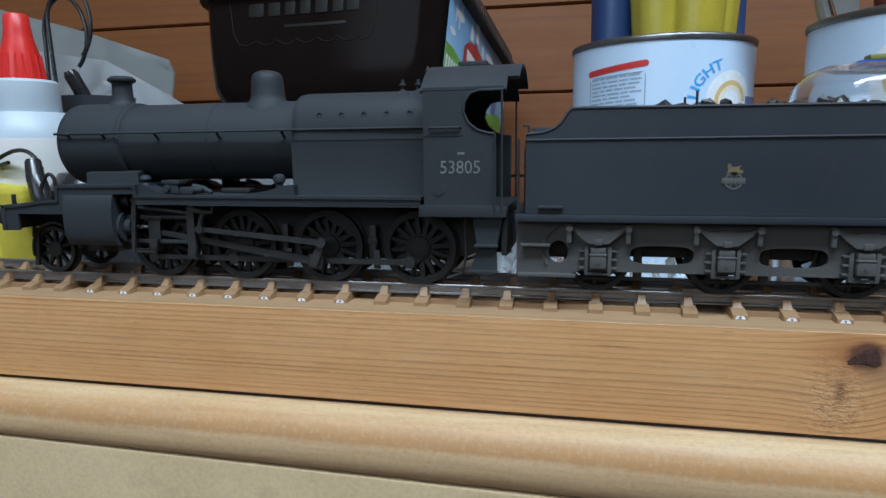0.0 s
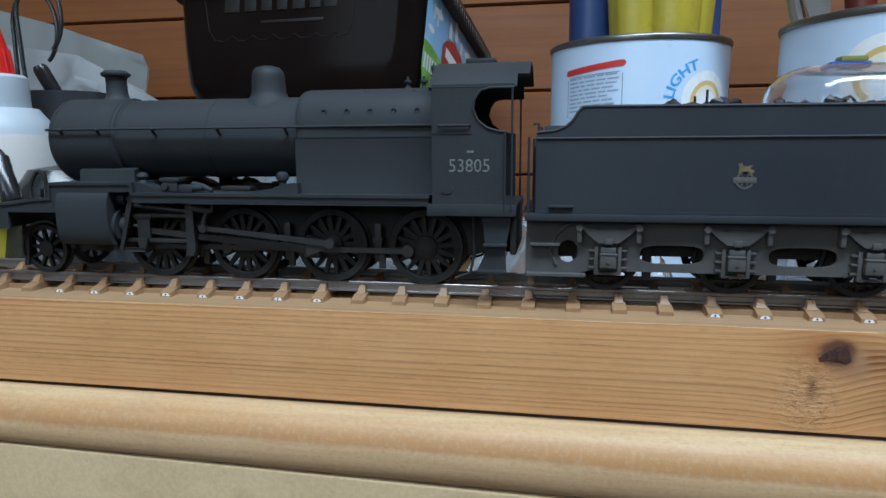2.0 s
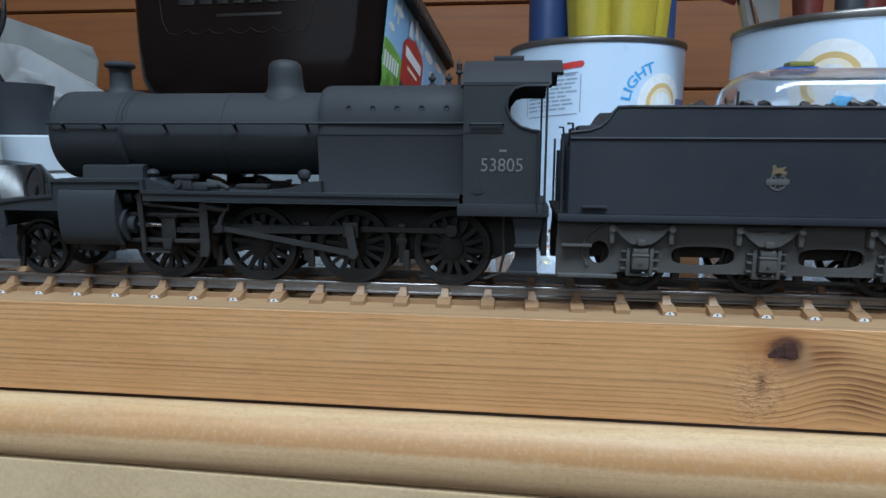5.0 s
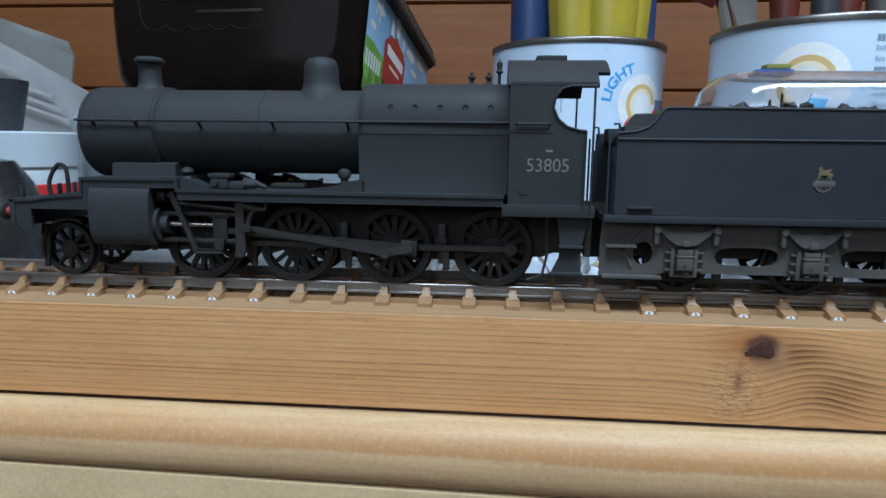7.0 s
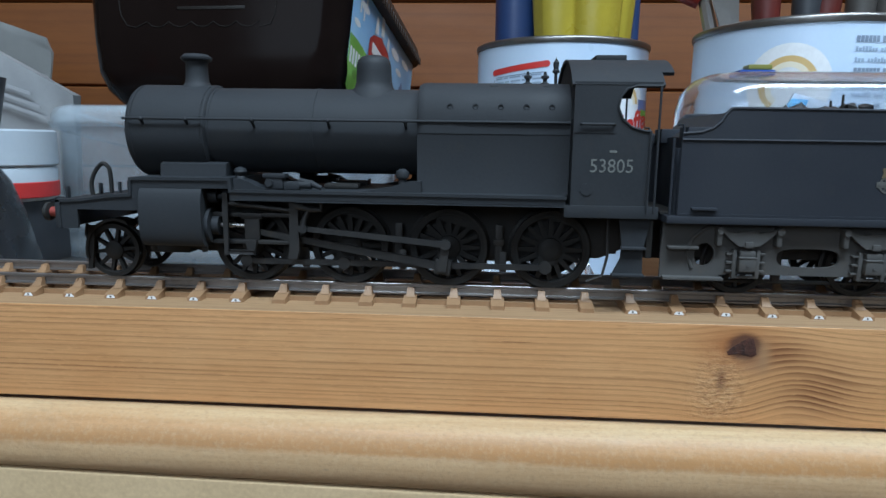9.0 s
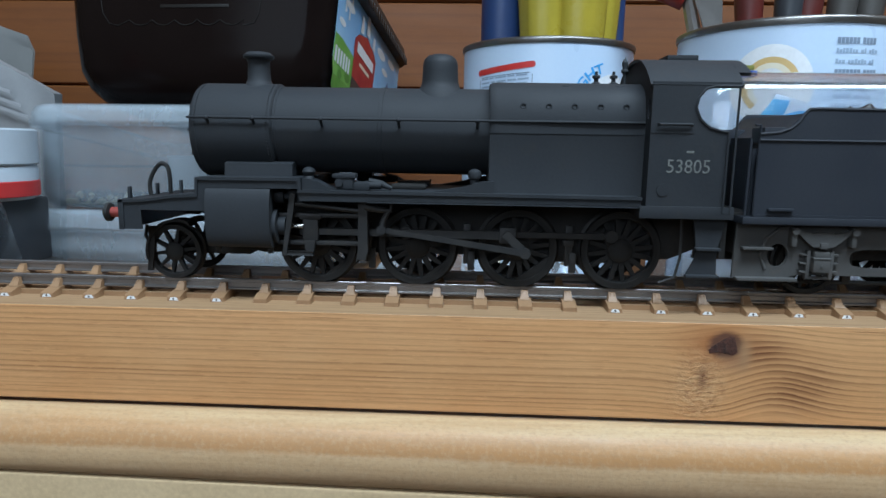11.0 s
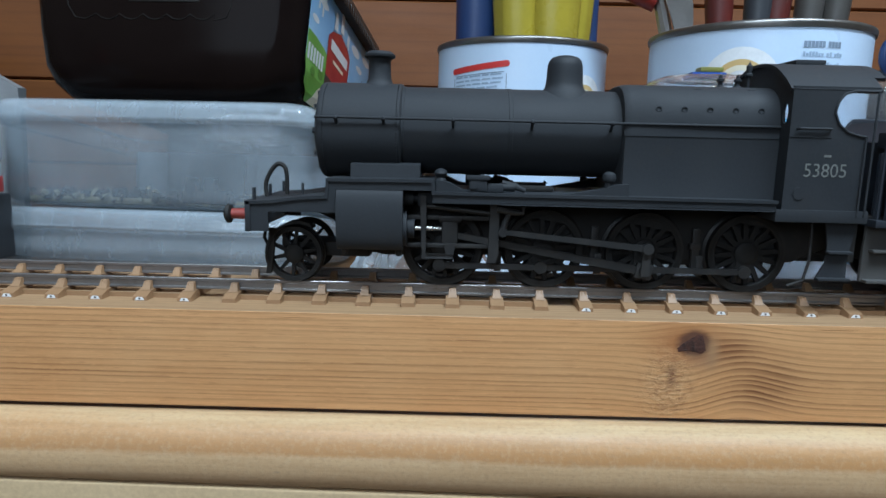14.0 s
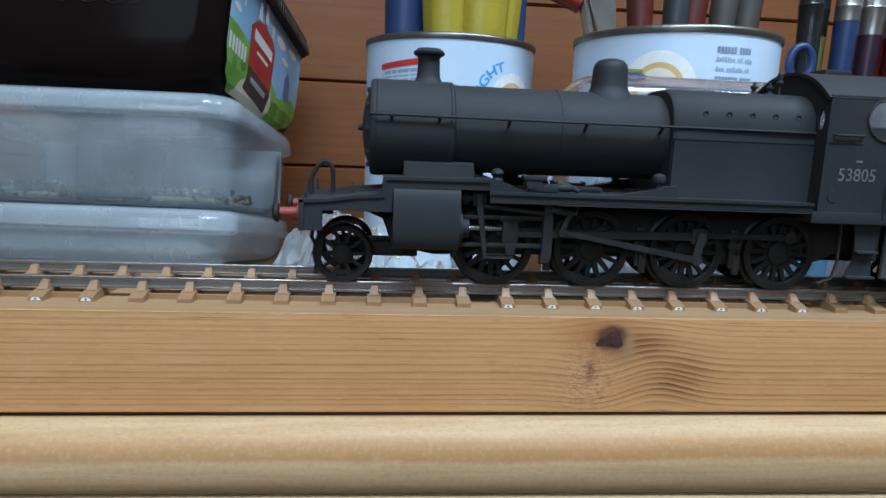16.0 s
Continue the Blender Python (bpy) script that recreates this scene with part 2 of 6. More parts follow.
M_BEAM = timber("varnished_pine", (0.645, 0.345, 0.152), (0.25, 0.105, 0.039), 0.0015, 7.0, (0.1175, -0.0065, 0.011, 0.0030), 0.47, (0.55, 0.255, 0.094), band=0.68)
M_MOULD = moulding("pale_pine")
M_WALL = timber("stained_cladding", (0.188, 0.059, 0.0115), (0.110, 0.031, 0.0062), 0.008, 4.0, None, 0.6, (0.138, 0.041, 0.0080), band=0.5)
M_SHELF = timber("shelf_board", (0.20, 0.105, 0.045), (0.14, 0.066, 0.025), 0.004, 5.0, None, 0.55, band=0.5)
M_ROOM = timber("shed_boards", (0.20, 0.15, 0.10), (0.14, 0.10, 0.065), 0.012, 2.0, None, 0.6, band=0.4)
M_MDF = painted("bare_fibreboard", (0.40, 0.285, 0.160), (0.46, 0.335, 0.195), 0.8, 0, 30, 900, 0.6, (0.33, 0.23, 0.13), speck=0.3)
M_DUST = timber("dusty_timber_top", (0.38, 0.225, 0.112), (0.19, 0.105, 0.050), 0.0007, 7.0, None, 0.65, (0.27, 0.170, 0.095), band=0.6)
M_TORN = painted("torn_pine", (0.56, 0.315, 0.15), (0.47, 0.245, 0.105), 0.6, 0, 200, 900, 0.3)
M_TORND = painted("torn_pine_dark", (0.30, 0.13, 0.055), (0.36, 0.17, 0.07), 0.6, 0, 200, 900, 0.3)
M_KNOT = painted("knot_bark", (0.024, 0.009, 0.007), (0.10, 0.036, 0.022), 0.7, 0, 520, 1700, 0.9, (0.17, 0.08, 0.05))
M_SLEEPER = painted("tan_plastic_sleeper", (0.305, 0.178, 0.094), (0.25, 0.143, 0.073), 0.42, 0, 120, 1200, 0.2, (0.34, 0.225, 0.14))
M_RAIL = painted("nickel_silver_rail", (0.30, 0.285, 0.28), (0.20, 0.19, 0.185), 0.38, 0.85, 60, 1500, 0.15, (0.14, 0.115, 0.10))
M_WHITE = painted("white_mark", (0.74, 0.76, 0.78), (0.66, 0.68, 0.70), 0.45, 0, 300, 1500, 0.05)
M_DOT = painted("dark_pin", (0.06, 0.055, 0.05), (0.12, 0.11, 0.10), 0.5, 0.5, 300, 1500, 0.1)
M_TIN = painted("printed_pale_tin", (0.46, 0.585, 0.74), (0.50, 0.62, 0.77), 0.30, 0, 18, 700, 0.03)
M_RIM = painted("tin_rim", (0.16, 0.155, 0.15), (0.24, 0.23, 0.22), 0.35, 0.9, 60, 900, 0.1)
M_TINRED = painted("printed_red", (0.55, 0.035, 0.03), (0.48, 0.03, 0.03), 0.35, 0, 60, 800, 0.03)
M_TINBLUE = painted("printed_blue", (0.045, 0.34, 0.70), (0.04, 0.30, 0.66), 0.35, 0, 60, 800, 0.03)
M_TINNAVY = painted("printed_navy", (0.10, 0.16, 0.34), (0.12, 0.18, 0.36), 0.35, 0, 60, 800, 0.03)
M_TINTEXT = painted("printed_grey_text", (0.15, 0.20, 0.27), (0.22, 0.28, 0.36), 0.4, 0, 60, 800, 0.03)
M_TINSMALL = painted("printed_pale_text", (0.24, 0.33, 0.44), (0.30, 0.39, 0.50), 0.4, 0, 60, 800, 0.03)
M_COFFEE = painted("printed_coffee", (0.55, 0.36, 0.13), (0.62, 0.44, 0.2), 0.35, 0, 60, 800, 0.03)
M_TUB = painted("glossy_black_tub", (0.0070, 0.0044, 0.0040), (0.0086, 0.0056, 0.0050), 0.13, 0, 25, 500, 0.03, spec=0.05)
M_LID = painted("dark_brown_lid", (0.018, 0.012, 0.010), (0.024, 0.017, 0.013), 0.45, 0, 25, 500, 0.05, spec=0.25)
M_EMBOSS = painted("embossed_outline", (0.013, 0.011, 0.010), (0.009, 0.008, 0.007), 0.45, 0, 60, 700, 0.1, spec=0.2)
M_SKYBLUE = painted("label_sky", (0.16, 0.42, 0.72), (0.34, 0.58, 0.80), 0.35, 0, 30, 700, 0.03)
M_GREEN = painted("label_green", (0.10, 0.34, 0.05), (0.20, 0.46, 0.10), 0.35, 0, 70, 700, 0.03, (0.04, 0.17, 0.03))
M_LEAF = painted("label_leaf", (0.05, 0.20, 0.03), (0.12, 0.32, 0.06), 0.35, 0, 90, 700, 0.03)
M_CREAM = painted("label_cream", (0.78, 0.72, 0.58), (0.70, 0.62, 0.46), 0.4, 0, 60, 700, 0.03)
M_SHIELD = painted("label_red", (0.42, 0.03, 0.03), (0.36, 0.025, 0.03), 0.35, 0, 60, 700, 0.03)
M_DARKLAB = painted("label_dark", (0.03, 0.028, 0.03), (0.05, 0.045, 0.045), 0.4, 0, 60, 700, 0.03)
M_BOX = milky("translucent_box", (0.78, 0.88, 0.955), 0.155, 0.13)
M_BRIGHTENER = milky("cloudy_brightener", (0.84, 0.92, 0.98), 0.60, 0.2)
M_INNER = milky("translucent_insert", (0.78, 0.88, 0.955), 0.045, 0.13)
M_BOXLID = milky("translucent_lid", (0.76, 0.86, 0.93), 0.29, 0.12)
M_BLISTER = glassy("clear_blister", (0.93, 0.95, 0.97), 0.035, 0.97, 1.5, 30)
M_BAG = glassy("clear_bag", (0.95, 0.96, 0.97), 0.10, 0.9, 1.2, 60)
M_CHIP = painted("small_parts_dark", (0.005, 0.008, 0.012), (0.018, 0.018, 0.018), 0.8, 0, 300, 1500, 0.3, spec=0.05)
M_CHIP2 = painted("small_parts_tan", (0.17, 0.135, 0.075), (0.27, 0.22, 0.13), 0.6, 0, 300, 1500, 0.3)
M_CAP = painted("red_plastic_cap", (0.62, 0.022, 0.018), (0.55, 0.02, 0.018), 0.35, 0, 60, 800, 0.05)
M_PLAST = painted("white_plastic", (0.39, 0.45, 0.51), (0.43, 0.49, 0.54), 0.40, 0, 25, 700, 0.04)
M_PASTEL = painted("bottle_label_pale", (0.50, 0.53, 0.52), (0.54, 0.49, 0.47), 0.45, 0, 40, 600, 0.04, (0.42, 0.53, 0.52))
M_YELLOW = painted("yellow_sponge", (0.52, 0.43, 0.04), (0.44, 0.36, 0.04), 0.85, 0, 150, 900, 0.8)
M_YTUBE = painted("yellow_film", (0.42, 0.325, 0.040), (0.34, 0.27, 0.032), 0.28, 0, 40, 700, 0.08)
M_BLUET = painted("blue_plastic", (0.016, 0.040, 0.120), (0.012, 0.032, 0.10), 0.4, 0, 60, 800, 0.06)
M_INK = painted("black_plastic", (0.012, 0.013, 0.015), (0.02, 0.021, 0.024), 0.25, 0, 60, 800, 0.04)
M_POT = painted("charcoal_plastic", (0.028, 0.032, 0.040), (0.04, 0.044, 0.05), 0.45, 0, 40, 800, 0.06)
M_PAPER = painted("white_packet", (0.29, 0.30, 0.31), (0.23, 0.24, 0.25), 0.45, 0, 45, 900, 0.15)
M_GREYS = painted("grey_sheet", (0.165, 0.17, 0.168), (0.20, 0.205, 0.20), 0.6, 0, 30, 700, 0.08)
M_BARS = painted("printed_grey", (0.30, 0.31, 0.33), (0.36, 0.37, 0.38), 0.6, 0, 60, 700, 0.03)
M_STEEL = painted("tool_steel", (0.42, 0.41, 0.40), (0.30, 0.29, 0.28), 0.35, 0.9, 60, 800, 0.15, (0.55, 0.53, 0.5))
M_TOOLRED = painted("red_handle", (0.27, 0.022, 0.014), (0.20, 0.020, 0.014), 0.4, 0, 60, 800, 0.05)
M_CARD = painted("card_white", (0.52, 0.58, 0.66), (0.42, 0.48, 0.56), 0.35, 0, 50, 700, 0.03)
M_NAVYTAB = painted("navy_tab", (0.020, 0.070, 0.30), (0.03, 0.09, 0.34), 0.3, 0, 50, 700, 0.03)
M_PRINT = painted("card_print_blue", (0.05, 0.32, 0.62), (0.10, 0.42, 0.70), 0.35, 0, 50, 700, 0.03, (0.6, 0.72, 0.82))
M_BRISTLE = painted("brush_bristle", (0.30, 0.28, 0.25), (0.42, 0.40, 0.36), 0.7, 0, 200, 2500, 0.6)
M_PLUM = painted("plum_handle", (0.030, 0.014, 0.026), (0.022, 0.012, 0.020), 0.35, 0, 60, 800, 0.05)
M_DULLRED = painted("dark_red_handle", (0.115, 0.012, 0.008), (0.08, 0.012, 0.009), 0.45, 0, 60, 800, 0.05, (0.05, 0.02, 0.016))
M_TAUPE = painted("grey_brown_handle", (0.075, 0.068, 0.062), (0.055, 0.05, 0.046), 0.5, 0, 60, 800, 0.05)
M_OLIVE = painted("olive_handle", (0.20, 0.20, 0.05), (0.16, 0.16, 0.05), 0.4, 0, 60, 800, 0.05)


# ---------------------------------------------------------------- mesh tools (millimetres)
def obj(name, bm, mat, parent=None, label="", smooth=35, at=None, scale=MM):
    if scale != 1:
        bmesh.ops.scale(bm, vec=(scale, scale, scale), verts=bm.verts)
    bmesh.ops.recalc_face_normals(bm, faces=bm.faces)
    me = bpy.data.meshes.new(name)
    bm.to_mesh(me)
    bm.free()
    me.materials.append(mat)
    if smooth:
        for p in me.polygons:
            p.use_smooth = True
        me.set_sharp_from_angle(angle=radians(smooth))
    ob = new(name, me)
    if parent:
        ob.parent = parent
    if at:
        ob.location = [v * MM for v in at]
    if label:
        tagged(ob, label)
    return ob


def part(name, bm, mat, parent, label="", smooth=35, at=None):
    return obj(name, bm, mat, parent, label, smooth, at)


def box(bm, x0, x1, y0, y1, z0, z1, bev=0.0, seg=2):
    r = bmesh.ops.create_cube(bm, size=1.0)
    vs = r["verts"]
    for v in vs:
        v.co = Vector(((x0 + x1) / 2 + v.co.x * (x1 - x0), (y0 + y1) / 2 + v.co.y * (y1 - y0), (z0 + z1) / 2 + v.co.z * (z1 - z0)))
    if bev:
        es = list({e for v in vs for e in v.link_edges})
        bmesh.ops.bevel(bm, geom=es, offset=bev, segments=seg, profile=0.6, affect="EDGES")
    return bm


def loops(bm, rings, closed=True, cap=True):
    """Skins a row of rings of points."""
    rows = [[bm.verts.new(p) for p in ring] for ring in rings]
    n = len(rows[0])
    for a, b in zip(rows, rows[1:]):
        for i in range(n if closed else n - 1):
            j = (i + 1) % n
            bm.faces.new((a[i], a[j], b[j], b[i]))
    if cap and closed:
        bm.faces.new(list(reversed(rows[0])))
        bm.faces.new(rows[-1])
    return bm


def turned(bm, profile, axis="z", at=(0, 0, 0), seg=32):
    """A lathe form: profile is (radius, height) from one end to the other."""
    rings = []
    for r, h in profile:
        ring = []
        for i in range(seg):
            a = 2 * math.pi * i / seg
            c, s = r * math.cos(a), r * math.sin(a)
            p = {"z": (c, s, h), "x": (h, c, s), "y": (c, h, s)}[axis]
            ring.append((p[0] + at[0], p[1] + at[1], p[2] + at[2]))
        rings.append(ring)
    return loops(bm, rings)


def disc(bm, axis, at, r, length, seg=20):
    return turned(bm, [(r, -length / 2), (r, length / 2)], axis, at, seg)


def tube(bm, pts, r, seg=8):
    pts = [Vector(p) for p in pts]
    rings = []
    for i, p in enumerate(pts):
        d = (pts[min(i + 1, len(pts) - 1)] - pts[max(i - 1, 0)]).normalized()
        up = Vector((0, 1, 0)) if abs(d.y) < 0.9 else Vector((1, 0, 0))
        u = d.cross(up).normalized()
        w = d.cross(u)
        rr = r[i] if isinstance(r, (list, tuple)) else r
        rings.append([p + u * rr * math.cos(2 * math.pi * k / seg) + w * rr * math.sin(2 * math.pi * k / seg) for k in range(seg)])
    return loops(bm, rings)


def eased(pts, n=6):
    """A smooth line through points."""
    pts = [Vector(p) for p in pts]
    out = []
    for i in range(len(pts) - 1):
        p0, p1, p2, p3 = pts[max(i - 1, 0)], pts[i], pts[i + 1], pts[min(i + 2, len(pts) - 1)]
        for k in range(n):
            t = k / n
            out.append(0.5 * (2 * p1 + (p2 - p0) * t + (2 * p0 - 5 * p1 + 4 * p2 - p3) * t * t + (3 * p1 - p0 - 3 * p2 + p3) * t ** 3))
    return out + [pts[-1]]


def plate(bm, outer, y0, y1, holes=(), plane="xz"):
    """A flat sheet cut to an outline, with holes, y0 to y1 thick."""
    first = []
    for ring in (outer, *holes):
        vs = [bm.verts.new((p[0], y0, p[1]) if plane == "xz" else (y0, p[0], p[1])) for p in ring]
        es = [bm.edges.new((vs[i], vs[(i + 1) % len(vs)])) for i in range(len(vs))]
        first += es
    r = bmesh.ops.triangle_fill(bm, use_beauty=True, use_dissolve=False, edges=first)
    faces = [f for f in r["geom"] if isinstance(f, bmesh.types.BMFace)]
    ex = bmesh.ops.extrude_face_region(bm, geom=faces)
    vec = (0, y1 - y0, 0) if plane == "xz" else (y1 - y0, 0, 0)
    bmesh.ops.translate(bm, vec=vec, verts=[v for v in ex["geom"] if isinstance(v, bmesh.types.BMVert)])
    return bm


def oval(cx, cz, rx, rz, n=24, power=2.0):
    out = []
    for i in range(n):
        a = 2 * math.pi * i / n
        c, s = math.cos(a), math.sin(a)
        out.append((cx + rx * math.copysign(abs(c) ** (2 / power), c), cz + rz * math.copysign(abs(s) ** (2 / power), s)))
    return out


def thing(name, label, category, at=(0, 0, 0), group="", kind=""):
    ob = new(name)
    ob.empty_display_size = 0.01
    ob.location = [v * MM for v in at]
    return tagged(ob, label, category, group, kind)


def B():
    return bmesh.new()


def lettering(body, size, weight=0.0):
    """Outline mesh of built-in letters as a list of faces of (x, y) points, centred."""
    cu = bpy.data.curves.new("letters", "FONT")
    cu.body, cu.size, cu.align_x, cu.align_y, cu.resolution_u = body, size, "CENTER", "CENTER", 3
    cu.offset = weight
    tmp = new("letters", cu)
    bpy.context.view_layer.update()
    me = bpy.data.meshes.new_from_object(tmp.evaluated_get(bpy.context.evaluated_depsgraph_get()))
    pts = [tuple(v.co[:2]) for v in me.vertices]
    faces = [tuple(p.vertices) for p in me.polygons]
    bpy.data.objects.remove(tmp)
    bpy.data.meshes.remove(me)
    return pts, faces

# ---------------------------------------------------------------- structure
SHELF_Z = -42.0


def structure():
    s = obj("shelf", box(B(), -890, 990, 1.5, 397, -60, SHELF_Z, 0.5), M_SHELF)
    tagged(s, "wooden shelf board behind a rounded pine edge", "shelf", kind="structure")
    prof = [(3, -26.4), (-0.2, -25.7), (-0.7, -25.0), (-2.8, -24.8), (-5.5, -25.6), (-8.0, -27.6), (-9.4, -30.4), (-9.95, -33.4), (-9.9, -36.0), (-9.5, -37.9), (-8.8, -39.1), (-7.6, -39.6), (3, -39.8)]
    bm = B()
    # the lower edge runs out of level, and the panel with it
    lean = ((-620, 2.0), (-120, 2.0), (40, 0.0), (200, -2.0), (700, -2.0))
    loops(bm, [[(x, y, z + dz * max(0.0, (-33.4 - z) / 6.4)) for y, z in prof] for x, dz in lean])
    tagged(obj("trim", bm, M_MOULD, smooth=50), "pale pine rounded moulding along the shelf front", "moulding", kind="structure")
    edge = [(1.2, -40.1), (-8.7, -40.1), (-9.05, -40.25), (-9.2, -40.6), (-9.2, -420), (1.2, -420)]
    bm = loops(B(), [[(x, y, z + (dz if z > -100 else 0.0)) for y, z in edge] for x, dz in lean])
    tagged(obj("cabinet_panel", bm, M_MDF), "bare beige fibreboard panel under the shelf", "panel", kind="structure")
    # cladding: each board with a chamfered lower edge
    wall = tagged(new("wall_north"), "orange-brown stained wooden cladding wall", "wall", kind="structure")
    for i in range(-2, 14):
        z0 = 82.6 + (i - 1) * 68.8
        prof = [(400.5, z0 + 0.5), (398, z0 + 2.0), (398, z0 + 67.0), (400.5, z0 + 68.4), (415, z0 + 68.4), (415, z0 + 0.5)]
        bm = loops(B(), [[(x, y, z) for y, z in prof] for x in (-900, 0, 1000)])
        part("plank", bm, M_WALL, wall, smooth=0)
    bm = box(B(), -900, 1000, 416, 470, -900, 1300)
    part("backing", bm, M_WALL, wall, smooth=0)
    # the rest of the shed
    for name, dims in (("wall_west", (-930, -900, -1500, 470, -900, 1300)), ("wall_east", (1000, 1030, -1500, 470, -900, 1300)),
                       ("ceiling", (-930, 1030, -1530, 470, 1300, 1330)), ("floor", (-930, 1030, -1530, 470, -930, -900))):
        tagged(obj(name, box(B(), *dims), M_ROOM, smooth=0), "plain timber boards of the shed", "wall", kind="structure")
    bm = plate(B(), [(-930, -900), (1030, -900), (1030, 1300), (-930, 1300)], -1530, -1500, [[(-800, 300), (100, 300), (100, 960), (-800, 960)]])
    tagged(obj("wall_south", bm, M_ROOM, smooth=0), "timber shed wall with a window opening", "wall", kind="structure")


def beam():
    t = thing("timber_batten", "orange varnished pine batten with a dark knot, carrying the track", "batten", (0, 0, 0))
    part("body", box(B(), -620, 700, 0, 44, -24.5, -1.4, 0.22, 3), M_BEAM, t)
    part("dusty_top", box(B(), -620, 700, 0.12, 43.8, -1.42, -1.37, 0), M_DUST, t, "dusty glue-smeared top", smooth=0)
    # knot: a dark wedge, cracked and sunk at its heart
    rnd = random.Random(4)
    corners = [(113.6, -7.7), (115.2, -6.3), (117.2, -4.9), (119.0, -3.8), (120.3, -4.3), (120.9, -6.2), (121.3, -8.2), (120.2, -9.0), (118.0, -8.5), (115.9, -8.3), (114.2, -8.7)]
    outline = []
    for (xa, za), (xb, zb) in zip(corners, corners[1:] + corners[:1]):
        for i in range(4):
            f = i / 4
            outline.append((xa + (xb - xa) * f, za + (zb - za) * f))
    cx, cz = 118.6, -6.7
    rings = []
    for f, y in ((1.0, -0.02), (0.84, -0.09), (0.62, -0.03), (0.40, -0.10), (0.18, -0.02)):
        ring = []
        for i, (px, pz) in enumerate(outline):
            q = f * 0.86 * (1 + 0.10 * noise.noise(Vector((i * 0.7, f * 9, 1.0))))
            ring.append((cx + (px - cx) * q, y - 0.03 + 0.03 * noise.noise(Vector((i * 0.9, f * 5, 3.0))), cz + (pz - cz) * q))
        rings.append(ring)
    part("knot", loops(B(), rings), M_KNOT, t, "dark brown knot", 30)
    # torn grain under the knot: short lifted fibres
    for i in range(110):
        x = 112.6 + rnd.gauss(0, 2.5)
        z = -10.2 - rnd.uniform(0, 12.6)
        w = rnd.uniform(0.25, 0.95)
        tilt = rnd.uniform(0.05, 0.4)
        bm = loops(B(), [[(x + w * math.cos(a), y, z + 0.06 * math.sin(a) + tilt * w * math.cos(a)) for a in (0, 1, 2.1, 3.14, 4.2, 5.2)] for y in (-0.01, -0.035)])
        part("splinter", bm, M_TORN if i % 3 else M_TORND, t)
    for i, (x, z, w) in enumerate(((67, -6.9, 4.6), (64, -6.3, 2.2), (28, -2.6, 5.0), (30, -9.0, 1.6), (150, -2.4, 6.0), (-20, -4.4, 4.0))):
        bm = loops(B(), [[(x + w * math.cos(a), y, z + 0.07 * math.sin(a) + 0.06 * math.cos(a * 2)) for a in (0, 1, 2.1, 3.14, 4.2, 5.2)] for y in (-0.02, -0.04)])
        part("scratch", bm, M_TORND if i % 2 == 0 else M_TORN, t)


RAIL_TOP, MID_Y, PITCH = 3.3, 21.2, 10.64
GAUGE_Y = (12.75, 29.65)


